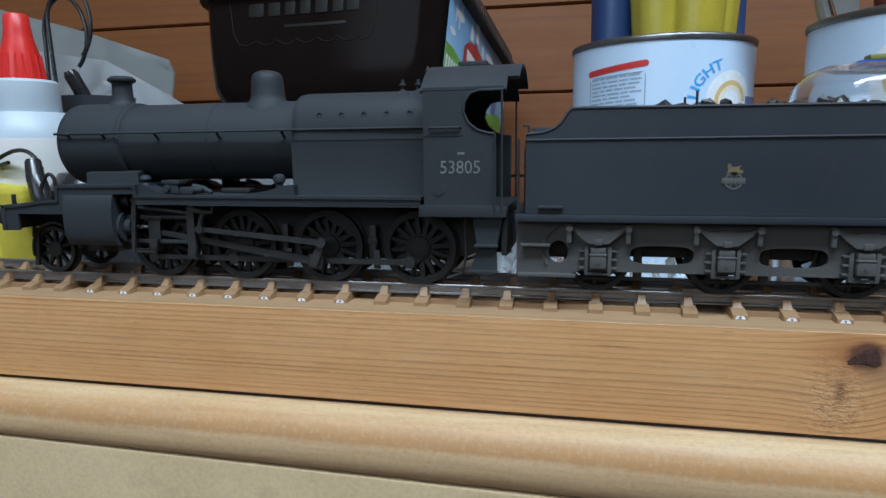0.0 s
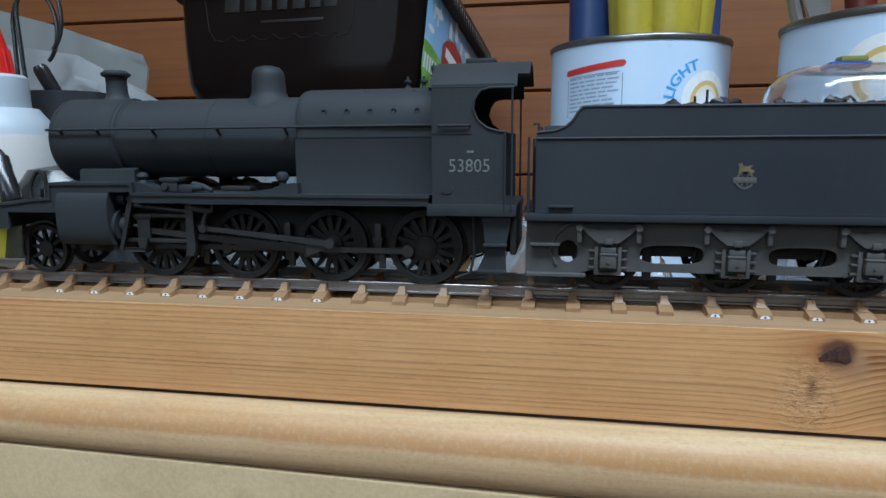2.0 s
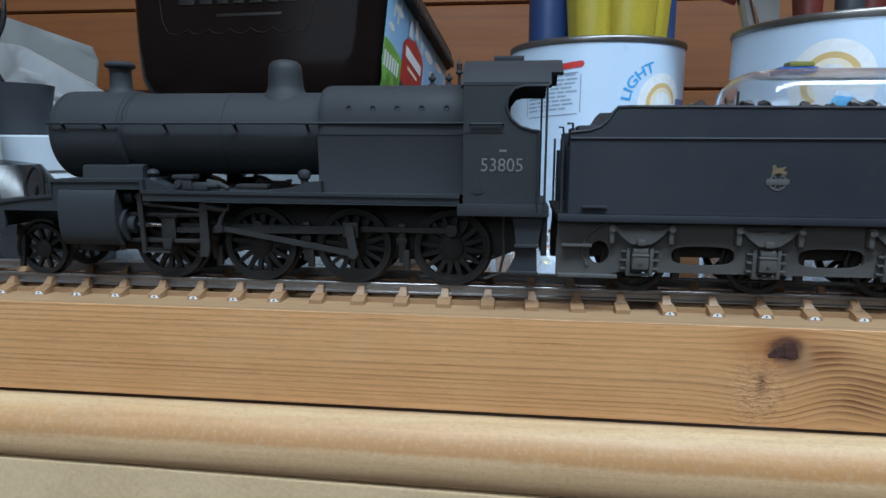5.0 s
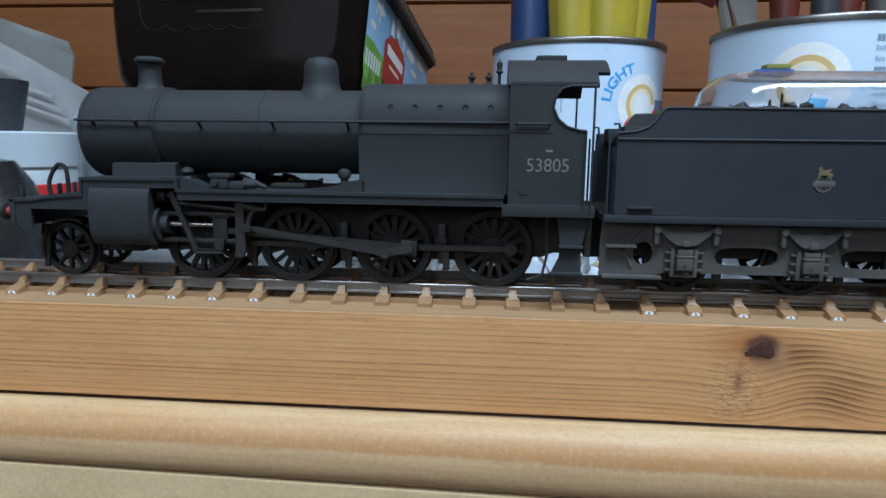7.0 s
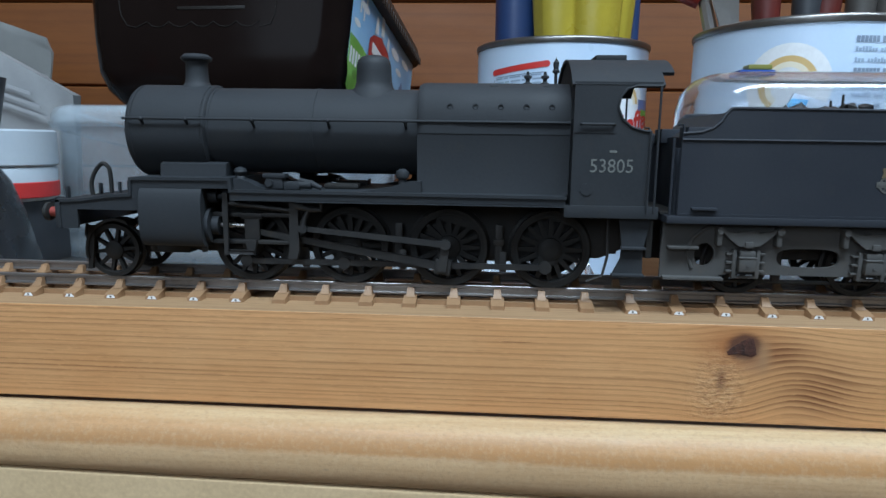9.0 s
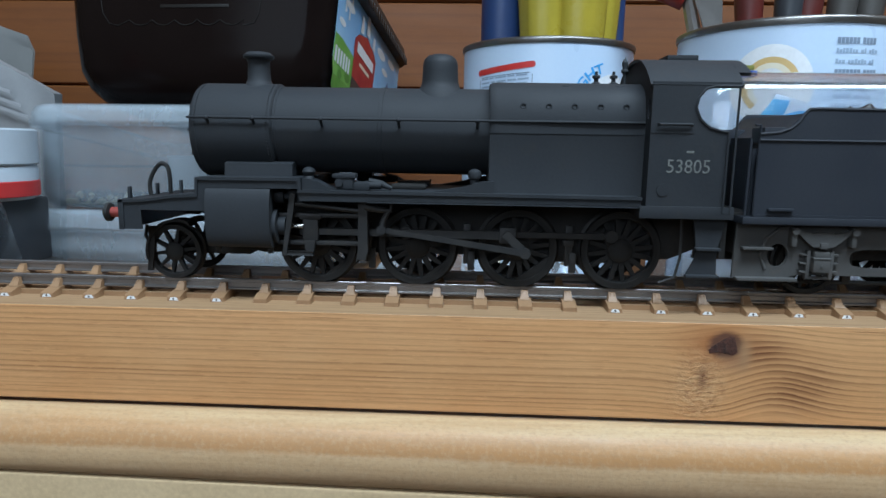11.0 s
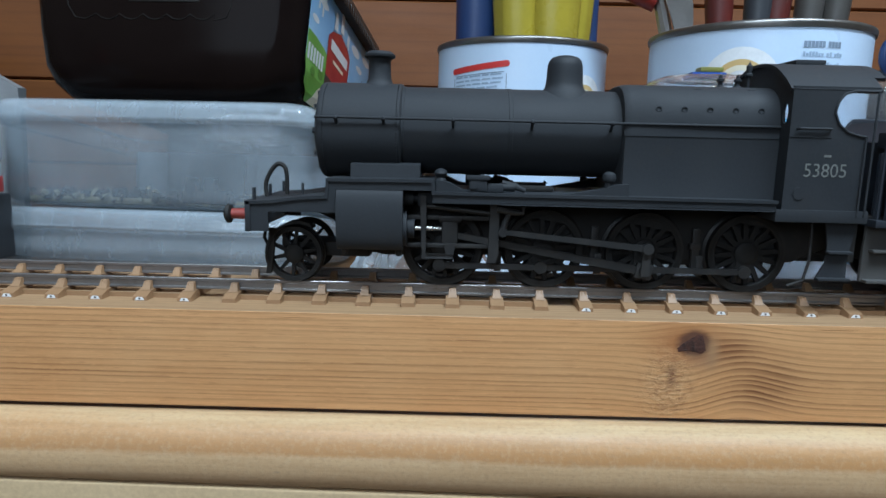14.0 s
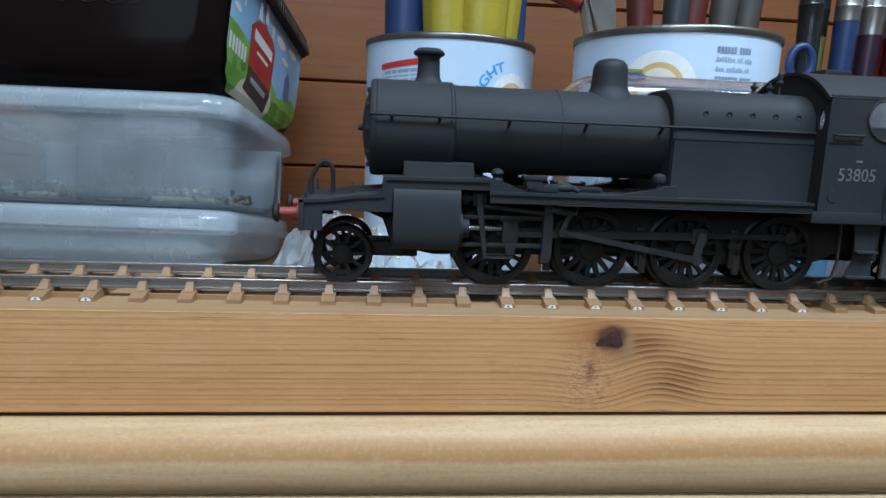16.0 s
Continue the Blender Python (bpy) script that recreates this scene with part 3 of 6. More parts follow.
def track():
    t = thing("railway_track", "model railway track with tan plastic sleepers on a pine batten", "track")
    # rails
    prof = [(-1.0, 0.75), (1.0, 0.75), (1.0, 1.05), (0.3, 1.3), (0.3, 2.3), (0.5, 2.55), (0.5, 3.15), (0.38, 3.3), (-0.38, 3.3), (-0.5, 3.15), (-0.5, 2.55), (-0.3, 2.3), (-0.3, 1.3), (-1.0, 1.05)]
    for y0 in GAUGE_Y:
        bm = loops(B(), [[(x, y0 + y, z) for y, z in prof] for x in (-620, 0, 700)])
        part("rail", bm, M_RAIL, t, "dull nickel silver rail", smooth=30)
    # one sleeper: tapered bar with rounded ends
    bm = B()
    ring = []
    for y, k, top in ((7.0, 0.94, -0.42), (7.25, 1.0, -0.3), (9.2, 1.0, 0.25), (10.2, 1.0, 0.55), (32.2, 1.0, 0.55), (33.2, 1.0, 0.25), (35.4, 1.0, -0.3), (35.7, 0.94, -0.42)):
        ring.append([(-1.8 * k, y, -1.38), (1.8 * k, y, -1.38), (1.6 * k, y, top), (-1.6 * k, y, top)])
    loops(bm, ring)
    base = obj("sleeper", bm, M_SLEEPER, t, smooth=25)
    bm = B()
    for y0 in GAUGE_Y:
        for s in (-1, 1):
            ring = [[(-1.25, y0 + s * 2.9, 0.55), (1.25, y0 + s * 2.9, 0.55), (1.25, y0 + s * 0.6, 0.55), (-1.25, y0 + s * 0.6, 0.55)],
                    [(-0.95, y0 + s * 2.2, 1.15), (0.95, y0 + s * 2.2, 1.15), (1.0, y0 + s * 0.55, 1.2), (-1.0, y0 + s * 0.55, 1.2)],
                    [(-0.8, y0 + s * 1.25, 2.35), (0.8, y0 + s * 1.25, 2.35), (0.8, y0 + s * 0.42, 2.45), (-0.8, y0 + s * 0.42, 2.45)]]
            loops(bm, ring)
            for q in (-0.42, 0.42):
                loops(bm, [[(q - 0.16, y0 + s * (1.3 + d), z), (q + 0.16, y0 + s * (1.3 + d), z), (q + 0.16, y0 + s * 0.5, z), (q - 0.16, y0 + s * 0.5, z)] for d, z in ((0.75, 1.2), (0.1, 2.5))])
    chair = obj("chair", bm, M_SLEEPER, base, smooth=25)
    bm = loops(B(), [[(-1.15, y, -1.25), (1.15, y, -1.25), (0.7, y, -0.5), (-0.7, y, -0.5)] for y in (6.94, 7.1)])
    tip = obj("end_mark", bm, M_WHITE, base, "white end mark with a dark pin", smooth=0)
    pin = obj("pin", disc(B(), "y", (0, 6.93, -0.85), 0.24, 0.1, 10), M_DOT, base, smooth=0)
    web = B()
    for y0 in GAUGE_Y:
        for s in (-1, 1):
            box(web, 1.4, PITCH - 1.4, y0 + s * 1.9 - 0.55, y0 + s * 1.9 + 0.55, -1.38, -0.2)
    webob = obj("web", web, M_SLEEPER, base, smooth=0)
    rnd = random.Random(7)
    for n in range(-34, 48):
        if n == 0:
            sl = base
        else:
            sl = new("sleeper", base.data)
            sl.parent = t
            kids = [chair]
            if ((n + 7) // 8) % 2 == 0:
                kids += [tip, pin]
            if n % 8:
                kids.append(webob)
            for k in kids:
                c = new(k.name.split(".")[0], k.data)
                c.parent = sl
        sl.location = ((n * PITCH - 0.93 + rnd.uniform(-0.12, 0.12)) * MM, rnd.uniform(-0.1, 0.1) * MM, 0)
        sl.rotation_euler = (0, 0, radians(rnd.uniform(-0.5, 0.5)))
    webob.parent = None
    bpy.data.objects.remove(webob)


# ---------------------------------------------------------------- locomotive
Z0 = -RAIL_TOP      # world heights become heights over the rail


def zsh(bm):
    """Heights over the rail; the front end drawn in a little."""
    for v in bm.verts:
        v.co.z += Z0
        if v.co.x < -70:
            v.co.x += (-70 - v.co.x) * 0.03
    return bm


def wheel(parent, x, y_out, r, spokes, at_z, weight=0.0, side=-1, crank=0.0, alpha=0.0, hub=2.0):
    """A spoked wheel on the side (-1 near, 1 far), its outer face y_out from the centre line."""
    d = -side
    bm = B()
    seg = 48
    # rim
    rings = []
    for rr, yy in ((r * 0.82, 0.25), (r * 0.84, 0.0), (r * 0.93, 0.0), (r * 0.93, 2.0), (r * 0.82, 2.0), (r * 0.82, 0.25)):
        rings.append([(rr * math.cos(2 * math.pi * i / seg), yy * d, rr * math.sin(2 * math.pi * i / seg)) for i in range(seg)])
    loops(bm, rings, cap=False)
    w = part("wheel" if not crank else "driving_wheel", bm, M_WHEEL, parent, "", 35, (x, side * y_out, at_z + Z0))
    # spokes share one mesh
    bm = B()
    ring = []
    for rr, wd in ((hub * 0.8, 0.075 * r), (r * 0.83, 0.05 * r)):
        ring.append([(rr, y * d, wd * q) for q, y in ((-1, 0.55), (1, 0.55), (1, 1.7), (-1, 1.7))])
    loops(bm, ring)
    one = part("spoke", bm, M_WHEEL, w, smooth=0)
    for i in range(spokes):
        sp = one if i == 0 else new("spoke", one.data)
        sp.parent = w
        sp.rotation_euler = (0, 2 * math.pi * (i + 0.5) / spokes + 0.2, 0)
    bm = turned(B(), [(hub * 0.55, -0.35 * d), (hub * 0.75, -0.2 * d), (hub, 0.1 * d), (hub * 1.12, 1.9 * d)], "y", (0, 0, 0), 20)
    part("hub", bm, M_WHEEL, w)
    if crank:
        ca, sa = math.cos(alpha), math.sin(alpha)
        bm = loops(B(), [[(hub * 0.9 * -sa * q, y * d, hub * 0.9 * ca * q) for q, y in ((-1, 0.1), (1, 0.1), (1, 1.6), (-1, 1.6))],
                   [(crank * 1.3 * ca - 1.3 * sa * q, y * d, crank * 1.3 * sa + 1.3 * ca * q) for q, y in ((-1, 0.1), (1, 0.1), (1, 1.6), (-1, 1.6))]])
        part("crank_boss", bm, M_WHEEL, w)
    if weight:
        bm = B()
        out, n = [], 14
        a0 = alpha + math.pi
        arc = [a0 - weight + 2 * weight * i / n for i in range(n + 1)]
        pts = [(0.86 * r * math.cos(a), 0.86 * r * math.sin(a)) for a in arc]
        plate(bm, pts, 0.12 * d, 1.5 * d)
        part("balance_weight", bm, M_WHEEL, w)
    bm = B()
    rings = []
    for rr, yy in ((r * 0.93, 0.05), (r, 0.0), (r, 1.75), (r * 1.075, 2.1), (r * 1.075, 2.5), (r * 0.93, 2.5), (r * 0.93, 0.05)):
        rings.append([(rr * math.cos(2 * math.pi * i / seg), yy * d, rr * math.sin(2 * math.pi * i / seg)) for i in range(seg)])
    loops(bm, rings, cap=False)
    part("tyre", bm, M_TYRE, w, "dull steel tyre")
    return w


DRIVERS = (-73.2, -48.9, -24.6, 0.0)
WHEEL_R, PONY_R, CRANK_R, ALPHA = 9.4, 6.7, 4.4, radians(-106)
XH_Z, ROD = 16.2, 46.9
LOCO, TENDER, MOVING = [], [], {}


def arch(half, eave, top, n=14):
    """Points over a roof from -half to half."""
    return [(-half + 2 * half * i / n,
             eave + (top - eave) * (1 - (abs(-1 + 2 * i / n)) ** 2.3)) for i in range(n + 1)]


def locomotive():
    e = thing("steam_locomotive", "weathered dark grey-black model steam locomotive on the track", "model locomotive", (19.4, MID_Y, RAIL_TOP))
    LOCO.append(e)

    def p(name, bm, mat=M_BLACK, label="", smooth=35, parent=None):
        return part(name, zsh(bm), mat, parent or e, label, smooth)

    # boiler and smokebox
    zc = 39.8
    p("boiler", turned(B(), [(10.5, -85), (10.5, -31)], "x", (0, 0, zc + 0.5), 56))
    for x in (-58.0, -84.0):
        p("boiler_band", turned(B(), [(10.5, -0.5), (10.62, -0.45), (10.62, 0.45), (10.5, 0.5)], "x", (x, 0, zc + 0.5), 56))
    sb = p("smokebox", turned(B(), [(9.6, -104.7), (11.1, -104.5), (11.45, -104.0), (11.55, -103.4), (11.55, -84.6), (11.2, -84.2), (10.4, -84.0)], "x", (0, 0, zc + 0.1), 56))
    bm = turned(B(), [(0.0, -106.6), (3.0, -106.4), (6.5, -105.8), (8.6, -105.0), (9.2, -104.5)], "x", (0, 0, zc), 40)
    disc(bm, "x", (-107.0, 0, zc), 0.8, 1.2, 12)
    for k in range(10):
        a = 2 * math.pi * k / 10
        box(bm, -105.5, -104.5, 9.3 * math.cos(a) - 0.45, 9.3 * math.cos(a) + 0.45, zc + 9.3 * math.sin(a) - 0.45, zc + 9.3 * math.sin(a) + 0.45)
    p("smokebox_door", bm)
    bm = B()
    for xr in (-103.0, -85.2):
        for k in range(34):
            a = math.pi * (0.62 + 0.72 * k / 33)
            bmesh.ops.create_icosphere(bm, subdivisions=1, radius=0.2, matrix=Matrix.Translation((xr, 11.6 * math.cos(a), zc + 0.1 - 11.6 * math.sin(a - math.pi / 2) * 0 + 11.6 * math.sin(a))))
    r = p("rivets", bm, M_BLACK, smooth=60)
    tagged(r, kind="stuff")
    bm = B()
    loops(bm, [[(-96.2, y, z), (-79.3, y, z)][::1] + [(-79.3, y2, z), (-96.2, y2, z)] for y, y2, z in ((-10.6, 10.6, 28.8), (-10.3, 10.3, 32.0), (-8.6, 8.6, 32.5))])
    p("smokebox_saddle", bm, smooth=20)
    # firebox
    def section(x, k=1.0, w=12.7):
        pts = []
        for i in range(29):
            a = math.pi * i / 28
            c, s = math.cos(a), math.sin(a)
            pts.append((x, w * k * math.copysign(abs(c) ** 0.62, c), 40.0 + 12.3 * k * abs(s) ** 0.72))
        return [(x, w * k, 26.2)] + pts + [(x, -w * k, 26.2)]
    p("firebox", loops(B(), [section(-32.2, 0.955), section(-31.6, 0.985), section(-30.4, 1.0), section(3.2, 1.0)]))
    for s in (-1, 1):
        bm = box(B(), -32.1, 3.1, s * 12.0, s * 12.95, 26.2, 40.0, 0.14)
        p("cladding_panel", bm)
        bm = B()
        for k in range(5):
            x = -24.6 + 5.85 * k
            turned(bm, [(0.75, 0.0), (0.75, s * 0.28), (0.5, s * 0.32), (0.45, s * 0.08), (0.0, s * 0.08)], "y", (x, s * 11.95, 46.2), 14)
        p("washout_plug", bm)
    bm = B()
    for x in (-14.6, -2.0):
        turned(bm, [(1.6, 0), (1.5, 0.35), (0.6, 0.5)], "z", (x, -7.0, 50.9), 14)
    p("inspection_cover", bm)
    # chimney, dome, valves
    p("chimney", turned(B(), [(5.0, 49.6), (4.2, 50.8), (3.35, 51.5), (2.95, 52.4), (2.8, 54.0), (2.75, 56.6), (2.95, 57.2), (3.75, 57.6), (3.9, 57.9), (3.85, 58.3), (3.3, 58.7), (3.0, 59.0), (2.0, 59.0), (1.9, 56.1)], "z", (-90.4, 0, 0), 40))
    p("dome", turned(B(), [(7.2, 47.4), (6.5, 49.0), (5.6, 50.4), (4.85, 51.2), (4.5, 52.4), (4.35, 54.8), (4.25, 56.6), (3.9, 57.8), (3.1, 58.6), (1.8, 59.0), (0.0, 59.1)], "z", (-44.4, 0, 0), 40))
    for x in (-6.2, -2.0):
        bm = turned(B(), [(1.3, 51.6), (1.1, 52.6), (0.55, 52.9), (0.5, 53.6), (0.95, 53.9), (0.95, 54.4), (0.4, 54.6), (0.35, 55.4), (0.0, 55.5)], "z", (x, 0, 0), 16)
        p("safety_valve", bm)
    p("whistle", turned(B(), [(0.4, 52.0), (0.4, 55.0), (0.9, 55.3), (0.9, 55.7), (0.6, 56.0), (0.75, 57.6), (0.3, 58.2), (0.0, 58.9)], "z", (0.6, 0, 0), 14))
    # rails along the boiler with their posts
    for s in (-1, 1):
        p("handrail", tube(B(), [(-104.6, s * 11.6, 42.7), (-103.2, s * 12.4, 42.7), (-60, s * 12.4, 42.7), (-31, s * 12.7, 42.7), (3.0, s * 13.2, 42.7)], 0.32, 8))
        for x in (-99.5, -88.2, -71.6, -53.3, -35.0, -16.1):
            bm = tube(B(), [(x, s * 10.8, 41.0), (x, s * 12.2, 42.2)], 0.38, 8)
            bmesh.ops.create_uvsphere(bm, u_segments=10, v_segments=6, radius=0.6, matrix=Matrix.Translation((x, s * 12.4, 42.6)))
            p("handrail_knob", bm)
    # running plate: front platform, raised part over the cylinders, main part
    path = [(-120.0, 23.3), (-114, 23.6), (-107, 24.6), (-101.2, 25.0), (-101.0, 28.9), (-75.6, 29.1), (-75.4, 26.4), (2.4, 26.2)]
    lower = [(2.4, 25.5), (-76.2, 25.7), (-76.4, 28.4), (-100.4, 28.2), (-100.6, 24.3), (-107, 23.9), (-114, 22.9), (-120.0, 22.6)]
    p("running_plate", plate(B(), path + lower, -17.0, 17.0), smooth=20)
    for s in (-1, 1):
        y0, y1 = (s * 16.6, s * 15.9)
        p("valance", plate(B(), [(-76.0, 25.8), (2.2, 25.6), (2.2, 23.8), (-76.0, 23.8)], y0, y1), smooth=20)
        p("valance", plate(B(), [(-119.8, 22.8), (-101.0, 24.4), (-101, 28.4), (-76, 28.5), (-76, 26.6), (-98.8, 26.4), (-98.8, 21.0), (-114.8, 21.0), (-114.8, 16.4), (-119.8, 16.4)], y0, y1), smooth=20)
        p("deck_fairing", plate(B(), [(-75.4, 26.3), (-75.4, 29.0), (-73.6, 28.9), (-71.5, 28.2), (-69.6, 27.2), (-66.5, 26.6), (-63.5, 26.3)], s * 15.9, s * 11.5), smooth=30)
        p("edging_strip", box(B(), -60, 2.3, s * 16.4, s * 16.75, 23.7, 24.2, 0.08))
    p("buffer_beam", box(B(), -120.2, -118.9, -17, 17, 16.3, 23.4, 0.15))
    for s in (-1, 1):
        b = p("buffer", turned(B(), [(1.9, -120), (1.9, -121.0), (1.35, -121.3), (1.2, -125.2)], "x", (0, s * 11.2, 19.7), 20), M_RED, "faded red buffer shank")
        part("buffer_head", zsh(turned(B(), [(1.0, -125.0), (2.2, -125.4), (2.3, -126.1), (1.6, -126.7), (0, -126.9)], "x", (0, s * 11.2, 19.7), 24)), M_FRAME, b, "dark steel buffer head")
    # front fittings: lamp irons, brake pipe, coupling hook
    p("brake_pipe", tube(B(), eased([(-118.6, -4, 23.3), (-118.8, -4, 26.5), (-117.5, -4, 29.5), (-115.6, -4, 31.4), (-113.9, -4, 30.6), (-113.4, -4, 28.0), (-113.4, -4, 24.0)]), 0.55, 8), M_FRAME)
    for y in (-13.5, 13.5, 0):
        p("lamp_iron", box(B(), -119.2, -118.6, y - 0.6, y + 0.6, 23.2, 26.2, 0.1))
    p("lamp_iron", box(B(), -108.6, -108.1, -9, -8, 24.2, 27.2, 0.1))
    p("coupling_hook", tube(B(), [(-119, 0, 18.5), (-121.6, 0, 18.2), (-122.6, 0, 17.0), (-121.5, 0, 16.2)], 0.6, 8), M_FRAME)
    p("hanging_pipe", tube(B(), [(-117.5, -9, 16.5), (-118, -9, 13.8), (-116.8, -9, 11.5), (-117.6, -9, 9.8)], 0.45, 8), M_FRAME)
    p("guard_iron", plate(B(), [(-116.6, 16.3), (-114.8, 16.3), (-115.4, 10), (-116.2, 5.2), (-117.4, 5.2), (-116.8, 10)], -10.2, -9.2), M_FRAME)
    for s in (-1,):
        arc = [(-109.3 + 8.2 * math.cos(radians(a)), 10.0 + 8.2 * math.sin(radians(a))) for a in range(195, 60, -9)]
        inner = [(-109.3 + 7.5 * math.cos(radians(a)), 10.0 + 7.5 * math.sin(radians(a))) for a in range(60, 196, 9)]
        p("wheel_guard", plate(B(), arc + inner, s * 10.6, s * 6.2), M_FRAME, smooth=30)
    # main frames and hidden innards
    for s in (-1, 1):
        p("frame_plate", plate(B(), [(-118.5, 23), (-118.5, 20.4), (-106, 20.4), (-101, 18.4), (-98.5, 12), (-88, 10), (-62, 10.5), (12, 10.5), (20, 14), (22, 21.5), (2, 24.5), (-75, 26), (-98, 26)], s * 7.0, s * 6.0), M_FRAME, smooth=20)
    p("ashpan", box(B(), -36, 6, -6, 6, 9.0, 27.0, 0.4), M_FRAME)
    p("gearbox", box(B(), -96, -40, -5.8, 5.8, 11.0, 25.6, 0.4), M_FRAME)
    for x in (-61.0, -36.8, -12.4):
        bm = box(B(), x - 0.9, x + 0.9, -9.6, -8.4, 8.6, 18.5, 0.3)
        box(bm, x - 1.4, x + 1.2, -9.8, -8.2, 13.5, 15.0, 0.2)
        box(bm, x + 0.2, x + 1.9, -9.9, -8.8, 7.0, 12.0, 0.3)
        p("brake_hanger", bm, M_GEAR)
    for s in (-1, 1):
        # cylinders with rounded wrapper
        pts = []
        for i in range(25):
            a = math.pi * i / 24
            pts.append((s * (12.6 + 5.2 * abs(math.sin(a)) ** 0.35), 19.8 + 7.4 * math.cos(a)))
        ring = [(s * 6.5, 27.2)] + pts + [(s * 6.5, 12.4)]
        p("cylinder", loops(B(), [[(x, y, z) for y, z in ring] for x in (-98.6, -83.0)]), smooth=40)
        bm = disc(B(), "x", (-82.6, s * 12.2, 17.4), 4.3, 1.0, 28)
        disc(bm, "x", (-81.6, s * 12.2, 17.4), 2.4, 2.6, 20)
        disc(bm, "x", (-81.9, s * 12.2, 24.5), 1.7, 2.4, 16)
        disc(bm, "x", (-80.8, s * 12.2, 24.5), 0.9, 3.0, 14)
        p("cylinder_cover", bm)
        p("valve_spindle", disc(B(), "x", (-79.8, s * 12.2, 24.5), 0.6, 5.0, 12), M_BRIGHT, "bright steel valve spindle")
        p("valve_guide", box(B(), -79.6, -76.2, s * 13.3, s * 11.0, 22.7, 26.1, 0.3), M_BLACK)
        p("drain_cock", tube(B(), [(-84, s * 14, 12.6), (-84, s * 14, 11.0)], [0.9, 0.7], 10), M_FRAME)
        p("drain_cock", tube(B(), [(-97, s * 14, 12.6), (-97, s * 14, 11.2)], [0.9, 0.7], 10), M_FRAME)
        # slide bars and bracket
        for z in (20.1, 13.5):
            p("slide_bar", box(B(), -82.6, -61.5, s * 13.1, s * 11.3, z - 0.5, z + 0.5, 0.12), M_GEAR)
        p("bar_bracket", plate(B(), [(-62.4, 24), (-60.4, 24), (-60.2, 12), (-60.8, 9.8), (-63.0, 9.8), (-62.6, 12)], s * 14.4, s * 13.3), M_GEAR, smooth=20)
        p("link_hanger", tube(B(), [(-60.8, s * 14.2, 22.6), (-57.5, s * 14.2, 21.9), (-54.8, s * 14.2, 21.8), (-54.7, s * 14.2, 23.6)], [0.9, 0.8, 0.6, 0.5], 10), M_GEAR)
        p("radius_rod", tube(B(), [(-78.0, s * 13.6, 22.9), (-60.5, s * 13.6, 21.2)], 0.55, 8), M_GEAR)
    # ledge fittings beside the boiler
    for s in (-1, 1):
        bm = turned(B(), [(1.5, 26.4), (1.3, 29.2), (1.0, 29.6), (1.35, 29.9), (1.6, 30.5), (1.3, 31.2), (0.4, 31.6)], "z", (-74.2, s * 14.0, 0), 16)
        p("sand_filler", bm)
        bm = turned(B(), [(1.2, 26.2), (0.95, 27.2), (0.95, 29.3), (1.4, 29.6), (1.65, 30.4), (1.4, 31.2), (0.7, 31.7), (0.0, 31.8)], "z", (-35.4, s * 14.0, 0), 16)
        p("sand_filler", bm)
        p("sandbox", plate(B(), [(-45.5, 26.3), (-31, 26.3), (-31, 29.0), (-34, 28.8), (-38, 27.6)], s * 15.2, s * 12.2), smooth=20)
        bm = box(B(), -67.6, -63.4, s * 15.6, s * 12.8, 26.6, 29.4, 0.35)
        box(bm, -68.2, -62.8, s * 15.9, s * 12.5, 29.2, 30.2, 0.25)
        disc(bm, "y", (-66.6, s * 15.8, 28.1), 0.9, 1.0, 14)
        box(bm, -63.6, -59.6, s * 15.2, s * 12.8, 26.4, 28.4, 0.5)
        disc(bm, "x", (-58.8, s * 14.2, 27.6), 0.95, 3.6, 14)
        tube(bm, [(-60, s * 14.0, 28.5), (-57.0, s * 14.0, 27.9), (-54.6, s * 14.0, 26.9)], [0.8, 0.8, 0.5], 10)
        p("lubricator", bm)
        p("oil_pump", box(B(), -55.5, -47.0, s * 8.5, s * 5.0, 26.4, 27.7, 0.5), M_FRAME)
    # cab
    side = [(3.2, 22.0), (20.2, 22.0), (20.2, 40.9), (18.8, 41.0), (16.0, 41.8), (13.9, 43.5), (12.8, 46.0), (13.2, 48.3), (14.6, 50.1), (16.6, 50.7), (22.2, 50.7), (22.2, 51.6), (3.2, 51.6)]
    for s in (-1, 1):
        cs = p("cab_side", plate(B(), side, s * 16.9, s * 16.3), smooth=20)
        part("beading", zsh(tube(B(), [(x, s * 16.95, z) for x, z in side[2:11]], 0.3, 8)), M_BLACK, cs)
        part("beading", zsh(box(B(), 3.4, 12.6, s * 17.05, s * 16.8, 40.5, 40.9)), M_BLACK, cs)
        part("grab_rail", zsh(tube(B(), [(4.8, s * 16.9, 42.4), (5.0, s * 17.6, 42.4), (12.0, s * 17.6, 42.4), (12.2, s * 16.9, 42.4)], 0.3, 8)), M_BLACK, cs)
        part("cover_plate", zsh(turned(B(), [(1.45, -0.12), (1.45, 0.12), (1.2, 0.18)] if s < 0 else [(1.45, -0.12), (1.45, 0.12)], "y", (6.8, s * 16.95, 28.0), 24)), M_BLACK, cs)
        for x in (20.2, 21.8):
            part("cab_handrail", zsh(tube(B(), [(x, s * 17.1, 23.0), (x, s * 17.1, 41.0 if x < 21 else 50.6)], 0.27, 8)), M_BLACK, cs)
    fr = [(-16.4, 24)] + [(16.4, 24)] + [(q[0], q[1]) for q in reversed(arch(16.4, 51.0, 57.4))]
    win = [oval(s * 13.9, 45.8, 1.2, 2.3, 14) for s in (-1, 1)]
    p("cab_front", plate(B(), fr, 3.3, 3.9, win, plane="yz"), smooth=20)
